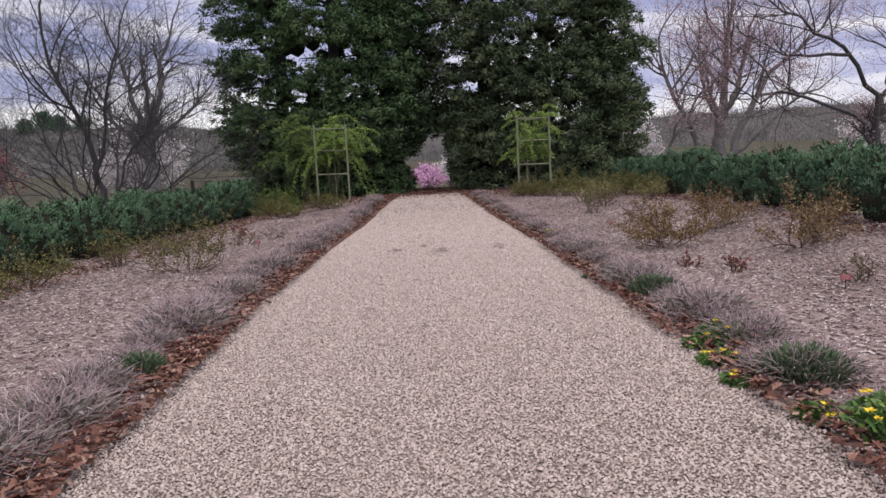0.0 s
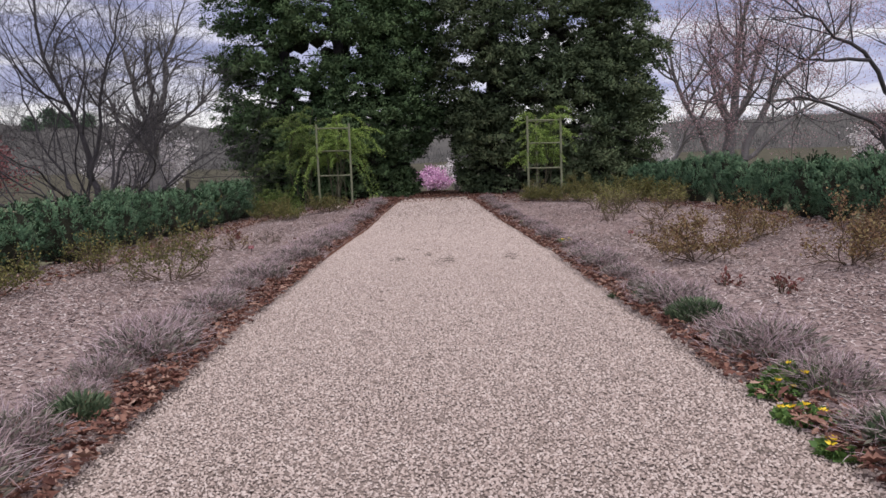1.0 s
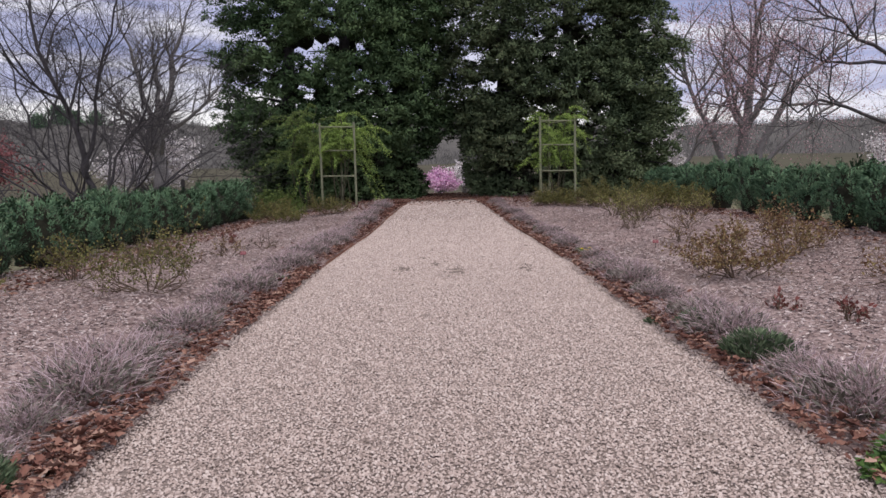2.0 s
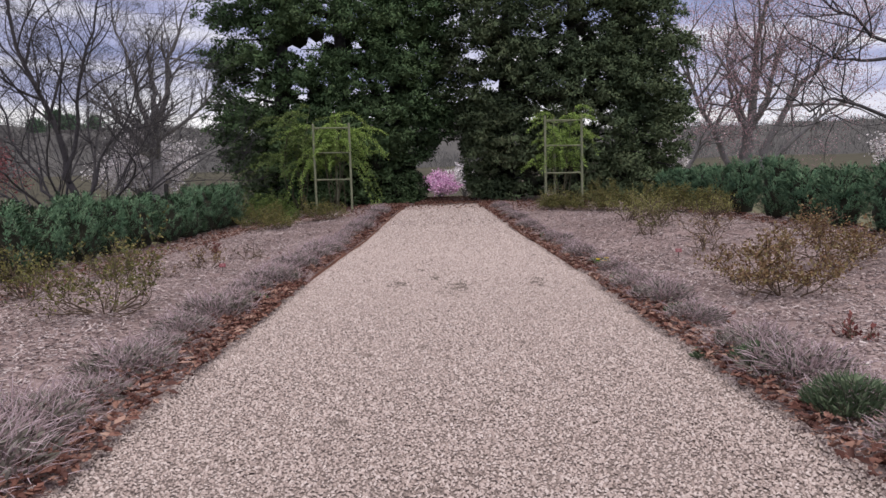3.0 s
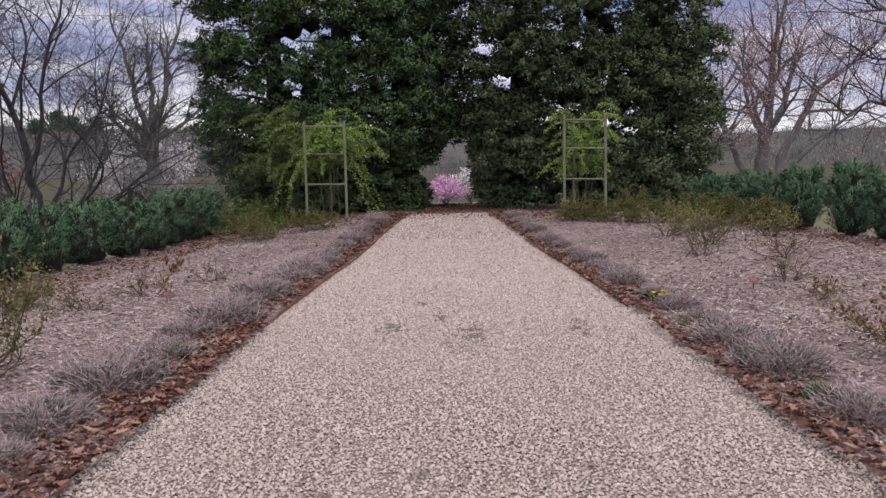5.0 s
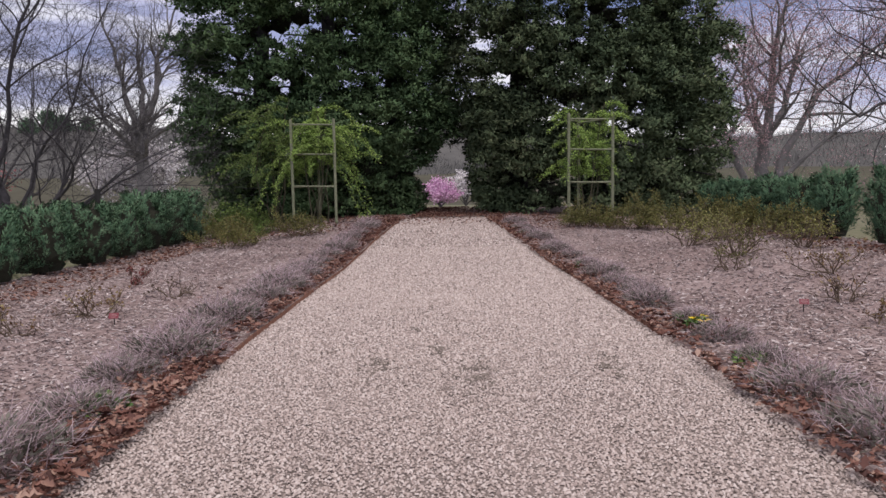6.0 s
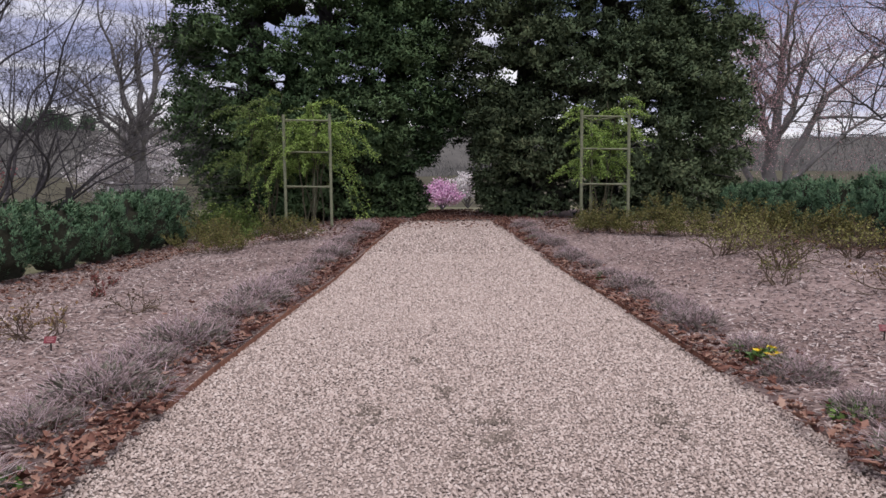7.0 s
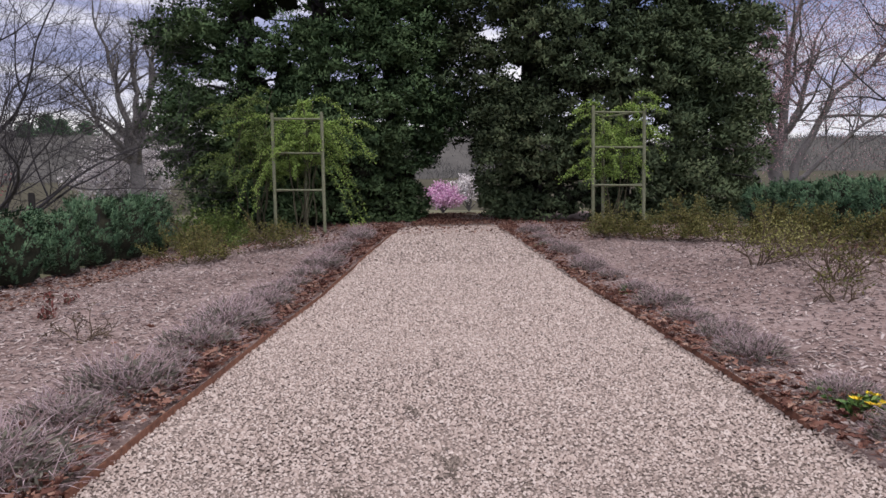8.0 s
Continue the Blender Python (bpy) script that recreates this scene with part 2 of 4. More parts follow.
def blades(rng, roots, ways, length, width, bend=0.3):
    """Thin three-sided stems in two lengths, bending over."""
    n = len(roots)
    ways = unit(ways)
    out = ways * np.array([1, 1, 0.0])
    L = length[:, None]
    mid = roots + ways * L * 0.55
    tip = mid + unit(ways + out * bend + np.array([0, 0, -bend * 0.6])) * L * 0.45
    side = unit(np.cross(ways, rng.normal(size=(n, 3)))) * width
    other = unit(np.cross(ways, side)) * width
    tri = [side, -0.5 * side + 0.86 * other, -0.5 * side - 0.86 * other]
    v = np.stack([roots + t for t in tri] + [mid + 0.8 * t for t in tri] + [tip], 1).reshape(-1, 3)
    o = np.arange(n)[:, None] * 7
    f = []
    for a in range(3):
        b = (a + 1) % 3
        f += [o + np.array([[a, b, 3 + b]]), o + np.array([[a, 3 + b, 3 + a]]), o + np.array([[3 + a, 3 + b, 6]])]
    return v, np.concatenate(f)


# ---- the lie of the land ----
LEFT_EDGE = ((-6, -1.02), (2, -1.13), (5, -1.27), (8, -1.34), (11, -1.35), (14, -1.22), (16.6, -1.10), (20, -0.92), (30, -0.75))
RIGHT_EDGE = ((-6, 1.50), (1.5, 1.42), (3, 1.38), (6, 1.32), (9, 1.28), (11.5, 1.20), (13.4, 1.0), (15.6, 0.78), (17.2, 0.64), (20, 0.55), (30, 0.42))


def edge(y, line):
    return np.interp(y, [p[0] for p in line], [p[1] for p in line])


def smooth01(t):
    t = np.clip(t, 0, 1)
    return t * t * (3 - 2 * t)


def land(y):
    """Height of the garden ground: level, then a gentle rise to the trellises, then falling away."""
    y = np.asarray(y, dtype=float)
    return 0.27 * smooth01((y - 11) / 6.5) - 1.26 * smooth01((y - 23) / 38)


def soil(x, y):
    """Height of the ground beside the path: the right bed banks up to its hedge, the left one stays low."""
    x, y = np.asarray(x, dtype=float), np.asarray(y, dtype=float)
    base = land(y)
    right = smooth01((x - 2.7 + 1.2 * smooth01((y - 8) / 4)) / 1.8) * (1 - smooth01((y - 18) / 6))
    left = smooth01((-x - 1.7) / 2.8) * (1 - smooth01((y - 17) / 6))
    return base + right * (0.21 * smooth01((y - 2) / 6) - base) + left * (-0.01 - base)


def sheet(name, ys, left, right, lift, cols, mat, rough, seed, label, category):
    """A strip of ground between two lines, with uneven relief, closed below."""
    rows = []
    for y in ys:
        l, r = left(y), right(y)
        xs = np.linspace(l, r, cols)
        rows.append([(x, y, float(soil(x, y)) + lift(x, y) + rough * noise.noise((x * 2.1 + seed, y * 2.1, 0)) + rough * 0.5 * noise.noise((x * 7 + seed, y * 7, 3))) for x in xs])
    v = np.array(rows)
    v = np.concatenate([v[:, :1] - (0, 0, 0.15), v, v[:, -1:] - (0, 0, 0.15)], axis=1)
    n, m = v.shape[:2]
    i, j = np.meshgrid(np.arange(n - 1), np.arange(m - 1), indexing="ij")
    f = np.stack([i * m + j, i * m + j + 1, (i + 1) * m + j + 1, (i + 1) * m + j], -1).reshape(-1, 4)
    ob = new(name, mesh_of(name, v.reshape(-1, 3), f, mat, True))
    return tagged(ob, label, category, kind="structure")


def build_ground():
    xs = np.concatenate([[-2500, -900, -300], np.arange(-120, -14, 6), np.arange(-14, 14.1, 1.0), np.arange(18, 121, 6), [300, 900, 2500]])
    ys = np.concatenate([[-900, -200, -40], np.arange(-12, 45, 1.0), np.arange(48, 200, 8), [300, 900, 3000]])
    v = np.array([[(x, y, float(soil(x, y)) - 0.05 + (0.10 * noise.noise((x * 0.15, y * 0.15, 5)) if abs(x) > 6 or y > 26 else 0)) for x in xs] for y in ys])
    n, m = v.shape[:2]
    i, j = np.meshgrid(np.arange(n - 1), np.arange(m - 1), indexing="ij")
    f = np.stack([i * m + j, i * m + j + 1, (i + 1) * m + j + 1, (i + 1) * m + j], -1).reshape(-1, 4)
    tagged(new("ground", mesh_of("ground", v.reshape(-1, 3), f, GRASS, True)), "rough early spring grass around the garden", "ground", kind="structure")


build_ground()
PATH_YS = np.concatenate([np.arange(-4, 20, 0.12), np.arange(20, 25, 0.25)])
path = sheet("path", PATH_YS, lambda y: edge(y, LEFT_EDGE), lambda y: edge(y, RIGHT_EDGE), lambda x, y: 0.0, 26, GRAVEL_BED, 0.006, 1,
             "straight garden path of pale pea gravel", "path")
BED_YS = np.concatenate([np.arange(-4, 18.5, 0.15), np.arange(18.5, 26, 0.4)])
sheet("flower_bed_left", BED_YS, lambda y: -4.9, lambda y: edge(y, LEFT_EDGE) - 0.012, lambda x, y: -0.010 + 0.028 * float(smooth01((edge(y, LEFT_EDGE) - x) / 0.3)), 30, MULCH, 0.02, 7,
      "flower bed mulched with greyish pink wood chips", "flower bed")
sheet("flower_bed_right", BED_YS, lambda y: edge(y, RIGHT_EDGE) + 0.012, lambda y: 4.9, lambda x, y: -0.010 + 0.028 * float(smooth01((x - edge(y, RIGHT_EDGE)) / 0.3)), 30, MULCH, 0.02, 19,
      "flower bed mulched with greyish pink wood chips", "flower bed")


# ---- far woods ----
def ridge(a):
    """How high the hill stands at a bearing: lower to the right, with dips."""
    return (1.00 - 0.10 * math.tanh(a * 3) + 0.34 * math.exp(-(a / 0.13) ** 2)) * (1 + 0.22 * noise.noise((a * 5, 0.3, 1)) + 0.10 * noise.noise((a * 17, 0.3, 1)))


def far_hill():
    az = np.radians(np.arange(-75, 75.1, 1.0))
    rows = []
    for d, z in ((95, -0.5), (110, 2.5), (135, 7.0), (160, 10.5), (178, 11.5), (240, -2)):
        rows.append([(d * math.sin(a), d * math.cos(a), z * ridge(a)) for a in az])
    v = np.array(rows)
    n, m = v.shape[:2]
    i, j = np.meshgrid(np.arange(n - 1), np.arange(m - 1), indexing="ij")
    f = np.stack([i * m + j, i * m + j + 1, (i + 1) * m + j + 1, (i + 1) * m + j], -1).reshape(-1, 4)
    tagged(new("hillside", mesh_of("hillside", v.reshape(-1, 3), f, FAR_HILL, True)), "low wooded hillside in the distance", "hillside", kind="structure")


def far_wood():
    rng = np.random.default_rng(5)
    n = 90000
    a, d = np.radians(rng.uniform(-62, 62, n)), rng.uniform(100, 182, n)
    ground = np.interp(d, [88, 95, 110, 135, 160, 178, 190], [-0.5, -0.5, 2.2, 6.5, 10, 11, 9])
    clump = np.array([noise.noise((q * 30, w * 0.09, 2)) for q, w in zip(a, d)])
    p = np.c_[d * np.sin(a), d * np.cos(a), ground * np.array([ridge(q) for q in a]) + rng.uniform(-0.9, 0.5, n) + 1.3 * clump]
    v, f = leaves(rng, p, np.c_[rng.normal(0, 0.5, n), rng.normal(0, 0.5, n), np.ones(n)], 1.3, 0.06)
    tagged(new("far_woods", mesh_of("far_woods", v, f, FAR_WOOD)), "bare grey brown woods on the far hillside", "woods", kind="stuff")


def meadow():
    """Grass slope that climbs from the garden's end to the foot of the wooded hill."""
    az = np.radians(np.arange(-75, 75.1, 1.5))
    rows = [[(d * math.sin(a), d * math.cos(a), z + 0.25 * noise.noise((a * 9, d * 0.05, 7))) for a in az] for d, z in ((66, -1.5), (74, -0.75), (84, 0.3), (96, 1.6), (108, 2.4), (116, 1.0))]
    v = np.array(rows)
    n, m = v.shape[:2]
    i, j = np.meshgrid(np.arange(n - 1), np.arange(m - 1), indexing="ij")
    f = np.stack([i * m + j, i * m + j + 1, (i + 1) * m + j + 1, (i + 1) * m + j], -1).reshape(-1, 4)
    tagged(new("meadow", mesh_of("meadow", v.reshape(-1, 3), f, MEADOW, True)), "dull green meadow below the wooded hillside", "meadow", kind="structure")


def far_pine(bearing, d, h, seed):
    rng = np.random.default_rng(seed)
    a = math.radians(bearing)
    z0 = float(np.interp(d, [95, 110, 135, 160, 178], [-0.5, 2.5, 7.0, 10.5, 11.5])) * ridge(a) - 2.0
    ob = thing("far_pine", "dark evergreen pine standing above the bare woods", "pine", "far pines", at=pose(d * math.sin(a), d * math.cos(a), z0))
    v, f = tube([(0, 0, 0), (0.1, 0, h * 0.5), (0, 0, h * 0.97)], [0.22, 0.15, 0.04], 6)
    part("trunk", mesh_of("trunk", v, f, BARK, True), ob)
    k = 34
    t = rng.uniform(0.35, 1.0, k)
    w = rng.uniform(0, 2 * math.pi, k)
    out = rng.uniform(0.2, 1.0, k) * 0.55 * h * (1.12 - t)
    c = np.c_[out * np.cos(w), out * np.sin(w), t * h]
    p = (c[:, None] + rng.normal(0, 0.45, (k, 60, 3)) * (1.3, 1.3, 0.6)).reshape(-1, 3)
    v, f = leaves(rng, p, rng.normal(size=p.shape) + (0, 0, 0.4), 0.5, 0.2)
    tagged(part("foliage", mesh_of("foliage", v, f, HEDGE_LEAF), ob), kind="stuff")


meadow()
for k, (bearing, d, h) in enumerate(((-30.0, 150, 4.0), (-28.8, 156, 4.8), (-27.9, 152, 4.2), (-26.4, 158, 4.0))):
    far_pine(bearing, d, h, 640 + k)
far_hill()
far_wood()


# ---- bare trees ----
def grow(rng, out, tips, p, d, length, radius, level, most, lift, wild, kids, course=None):
    """One limb and its side limbs, added to out by level as (points, radii). A course gives a limb its own bends."""
    steps = 7 if level < 2 else (5 if level == 2 else 4)
    end = radius * (0.28 if course is not None else 0.50 if level < most else 0.35)
    if course is None:
        pts = [p]
        way, sway = d.copy(), rng.normal(0, wild, 3)
        for s in range(steps):
            sway = 0.5 * sway + rng.normal(0, wild, 3)
            way = unit(way + sway + np.array([0, 0, lift]))
            pts.append(pts[-1] + way * length / steps)
    else:
        q = np.array(course, dtype=float)
        length = float(np.linalg.norm(np.diff(q, axis=0), axis=1).sum())
        steps = 10
        at = np.linspace(0, len(q) - 1, steps + 1)
        pts = [np.array([np.interp(u, range(len(q)), q[:, k]) for k in range(3)]) + rng.normal(0, 0.012 * length, 3) * (0 < u < len(q) - 1) for u in at]
    rad = [radius + (end - radius) * s / steps for s in range(steps + 1)]
    out.append((level, pts, rad))
    if level >= most:
        tips.append(pts[-1])
        tips.append(pts[-2])
        return
    for k in range(kids[level] + (7 if course is not None else 0)):
        t = rng.uniform(0.25 if course is None else 0.42, 1.0) if k else 1.0
        i = min(steps - 1, int(t * steps))
        q = pts[i] + (pts[i + 1] - pts[i]) * (t * steps - i)
        base = unit(pts[i + 1] - pts[i])
        turn = rng.uniform(0.10, 0.30) if k == 0 else rng.uniform(0.50, 1.10)
        side = unit(np.cross(base, rng.normal(size=3)))
        share = rng.uniform(0.50, 0.78) * (0.50 if course is not None else 1.0)
        grow(rng, out, tips, q, unit(base * math.cos(turn) + side * math.sin(turn)), length * share, max(0.004, rad[i] * rng.uniform(0.42, 0.62)) if k else rad[-1],
             level + 1, most, lift, wild, kids)


def bare_tree(name, at, stems, label, group, bark, seed, most, kids, lift, wild, sides=(8, 6, 5, 4, 3, 3), buds=None, bud_size=0.05, twig=1.0):
    """stems: (start, direction, length, radius) in the tree's own frame. Parts: trunk and limbs, twigs, and buds."""
    rng = np.random.default_rng(seed)
    out, tips = [], []
    for start, way, length, radius in stems:
        if isinstance(way, list):
            grow(rng, out, tips, None, None, length, radius, 0, most, lift, wild, kids, [start] + way)
            continue
        grow(rng, out, tips, np.array(start, float), unit(np.array(way, float)), length, radius, 0, most, lift, wild, kids)
    ob = thing(name, label, "tree", group, at=at)
    for l, p, r in out:
        if l < 2:
            v, f = tube(p, r, sides[l])
            nm = "trunk" if l == 0 else "limb"
            part(nm, mesh_of(nm, v, f, bark, True), ob)
    out = [(l, p[::2], r[::2]) if l >= 4 else (l, p, r) for l, p, r in out]
    for nm, low, high in (("branchwork", 2, 2), ("twigwork", 3, 9)):
        v, f = joined([tube(p, np.array(r) * (twig if low > 2 else 1), 3 if low > 2 else 4) for l, p, r in out if low <= l <= high])
        tagged(part(nm, mesh_of(nm, v, f, bark, low == 2), ob), kind="stuff")
    if buds:
        t = np.array(tips)
        t = np.concatenate([t + rng.normal(0, bud_size * 3, t.shape) for _ in range(3)])
        v, f = leaves(rng, t, rng.normal(size=t.shape) + (0, 0, 0.4), bud_size, bud_size * 0.7)
        tagged(part("bud_haze", mesh_of("bud_haze", v, f, buds), ob, "dull pink swelling buds"), kind="stuff")
    return ob


def land_pose(x, y, turn=0.0, sink=0.0):
    return pose(x, y, float(soil(x, y)) - sink, 0, 0, turn)


rs = np.random.default_rng(3)
fan = [((0, 0, 0), [(-0.05, 0, 0.9), (-0.22, 0.05, 1.7), (-0.50, 0.0, 2.9), (-0.95, 0.1, 4.2), (-1.2, 0.1, 5.6)], 0, 0.095),
       ((-0.12, 0, 1.2), [(0.10, -0.1, 2.0), (0.28, -0.1, 3.0), (0.75, -0.2, 4.3), (0.95, 0.0, 5.4)], 0, 0.055),
       ((0.12, 0, 0.1), [(0.28, 0.1, 1.0), (0.70, 0.2, 2.0), (1.30, 0.3, 2.9), (1.7, 0.3, 4.0)], 0, 0.042),
       ((-0.10, 0, 0.1), [(-0.45, -0.1, 0.9), (-1.0, -0.2, 1.7), (-1.5, -0.1, 2.9), (-1.9, 0.0, 4.2)], 0, 0.045)]
for k in range(11):
    w = k * 2 * math.pi / 11 + rs.uniform(-0.2, 0.2)
    q = rs.uniform(1.6, 2.6)
    fan.append(((0.12 * math.cos(w), 0.12 * math.sin(w), 0.15), (q * math.cos(w), 0.7 * q * math.sin(w), 0.8), rs.uniform(2.6, 3.8) * (0.7 if math.cos(w) > 0.1 else 1.0), rs.uniform(0.030, 0.046)))
bare_tree("bare_tree", land_pose(-8.45, 17.6, 0, 0.1), fan, "many stemmed leafless tree with low spreading dark branches", "bare trees", BARK, 11, 4, (5, 5, 5, 3), 0.045, 0.085, twig=0.95)
stems = [((0, 0, 0), [(0.05, 0, 3.0), (0.1, 0, 6.0), (0.0, 0, 7.5)], 0, 0.72), ((0.0, 0, 6.6), [(-1.0, 0.2, 9.0), (-1.6, 0.2, 12.0), (-2.6, 0, 15.0)], 0, 0.28), ((0.1, 0, 7.0), [(1.2, 0, 9.2), (1.7, 0.2, 12.0), (2.9, 0.2, 15.5)], 0, 0.30),
         ((0.05, 0, 7.2), [(0.2, 0.4, 10.0), (-0.1, 0.5, 13.5)], 0, 0.26), ((0.0, 0, 4.0), [(-1.8, 0.2, 6.2), (-3.4, 0.3, 9.0), (-5.2, 0.3, 11.5)], 0, 0.24), ((0.1, 0, 5.6), [(2.2, 0.2, 7.2), (4.2, 0.2, 8.4), (6.0, 0.3, 10.6)], 0, 0.22), ((0, 0, 6.0), [(-2.6, -0.2, 8.0), (-4.4, 0, 9.0)], 0, 0.18)]
bare_tree("bare_tree", land_pose(-25.3, 62, 0, 0.2), stems, "tall leafless tree with a single grey trunk and upswept crown", "bare trees", PALE_BARK, 23, 4, (4, 5, 4, 3), 0.04, 0.085, twig=0.9)
stems = [((0, 0, 0), [(0.1, 0, 2.2), (0.35, 0, 4.6), (0.5, 0.1, 7.5), (0.9, 0, 12.0)], 0, 0.58), ((-0.3, 0, 0.8), [(-1.4, 0, 2.6), (-2.6, 0.1, 5.2), (-4.0, 0.2, 8.2), (-4.4, 0.2, 11.0)], 0, 0.28), ((0.3, 0, 1.0), [(1.5, 0.1, 3.6), (2.6, 0.1, 6.0), (4.6, 0.2, 8.4), (7.0, 0.2, 10.4)], 0, 0.34),
         ((0.4, 0, 4.8), [(1.6, 0, 7.5), (2.4, 0, 11.5)], 0, 0.28), ((0.3, 0, 4.2), [(-1.0, -0.3, 6.5), (-1.6, -0.3, 10.0)], 0, 0.24), ((0.6, 0, 1.4), [(2.6, -0.3, 3.2), (4.6, -0.4, 5.2), (7.5, -0.3, 6.6)], 0, 0.22), ((-5.8, -1.0, -0.6), [(-4.6, -0.8, 2.0), (-3.4, -0.8, 4.0), (-2.2, -0.6, 5.4)], 0, 0.22)]
bare_tree("bare_tree", land_pose(21.4, 55, 0, 0.2), stems, "broad leafless tree with several trunks and pinkish buds", "bare trees", PALE_BARK, 31, 4, (4, 4, 4, 3), 0.03, 0.085, buds=BUD, bud_size=0.11, twig=0.8)
stems = [((0, 0, 0), [(0, 0, 1.2), (-0.05, 0, 2.0)], 0, 0.26), ((-0.2, 0, 1.0), [(-0.7, -0.2, 1.8), (-2.5, -1.0, 2.55), (-4.4, -1.8, 2.95), (-5.6, -2.4, 2.7), (-6.1, -2.3, 3.0)], 0, 0.085), ((-0.05, 0, 1.7), [(-0.3, -0.2, 2.9), (-1.7, -1.0, 4.65), (-3.3, -1.0, 5.4), (-4.6, -1.0, 6.4)], 0, 0.11), ((0, 0, 1.9), [(0.5, 0.3, 3.4), (0.9, 0.2, 5.6)], 0, 0.14),
         ((-1.6, -0.9, 4.3), [(-2.9, -0.9, 4.35), (-4.0, -0.8, 4.5), (-5.2, -0.7, 5.2)], 0, 0.07)]
bare_tree("bare_tree", land_pose(16.75, 27, 0, 0.2), stems, "dark trunked leafless tree with a long low limb and pink buds", "bare trees", BARK, 47, 4, (5, 4, 3, 3), 0.03, 0.10, buds=BUD, bud_size=0.05)


# ---- blossoming shrubs in the distance ----
def blossom_bush(name, at, r, h, petals, count, size, label, seed, bark=PALE_BARK):
    rng = np.random.default_rng(seed)
    ob = thing(name, label, "shrub", "blossoming shrubs", at=at)
    canes = []
    tips = []
    for k in range(26):
        w = rng.uniform(0, 2 * math.pi)
        s = rng.uniform(0.1, 0.9) * r
        top = np.array([s * math.cos(w), s * math.sin(w), h * rng.uniform(0.55, 0.95) * (1 - 0.35 * (s / r) ** 2)])
        pts = [np.zeros(3), top * (0.45, 0.45, 0.45) + rng.normal(0, 0.05 * r, 3), top]
        canes.append(tube(pts, [0.03 * h / 2, 0.02 * h / 2, 0.008], 4))
        tips += [top * t for t in (0.6, 0.75, 0.9, 1.0)]
    v, f = joined(canes)
    tagged(part("branchwork", mesh_of("branchwork", v, f, bark), ob), kind="stuff")
    tips = np.array(tips)
    p = tips[rng.integers(0, len(tips), count)] + rng.normal(0, 0.14 * r, (count, 3)) * (1, 1, 0.7)
    p[:, 2] = np.maximum(p[:, 2], 0.12 * h)
    v, f = leaves(rng, p, rng.normal(size=(count, 3)), size, size * 0.8)
    part("blossom", mesh_of("blossom", v, f, petals), ob)
    return ob


blossom_bush("pink_azalea", land_pose(-1.25, 62), 1.75, 2.45, PINK_PETAL, 3200, 0.17, "azalea in full pink blossom on the lawn", 61)
blossom_bush("white_magnolia", land_pose(0.85, 66), 1.7, 3.3, WHITE_PETAL, 1700, 0.17, "white blossoming shrub behind a pink one", 62)
blossom_bush("white_magnolia", land_pose(-27.8, 67), 4.9, 6.9, WHITE_PETAL, 11000, 0.25, "magnolia in sparse white blossom", 63)
blossom_bush("white_magnolia", land_pose(17.6, 63), 2.9, 5.3, WHITE_PETAL, 3600, 0.22, "magnolia in dense white blossom", 64)
blossom_bush("white_magnolia", land_pose(36, 62), 2.6, 4.6, WHITE_PETAL, 1200, 0.2, "magnolia in sparse white blossom", 66)
blossom_bush("red_maple", land_pose(-39, 60), 4.0, 6.5, RED_PETAL, 3000, 0.25, "young tree with dense red buds", 65)


# ---- the two great conifers ----
def in_gate(p):
    """The clipped opening over the path: a leaning left side, a steep right one that flares at the foot."""
    rough = np.random.default_rng(3).normal(0, 0.05, len(p))
    x, z = p[:, 0], p[:, 2]
    left = np.interp(z, (0.28, 0.8, 1.06, 1.44, 1.9), (-0.78, -0.74, -0.67, -0.58, -0.36))
    right = np.interp(z, (0.28, 0.66, 1.0, 1.9), (0.52, 0.43, 0.30, 0.22))
    return (x > left + rough) & (x < right + rough) & (z < 1.95 + rough)


def core_shape():
    bm = bmesh.new()
    bmesh.ops.create_icosphere(bm, subdivisions=1, radius=1.0)
    v = np.array([q.co[:] for q in bm.verts])
    f = np.array([[q.index for q in t.verts] for t in bm.faces])
    bm.free()
    return v, f


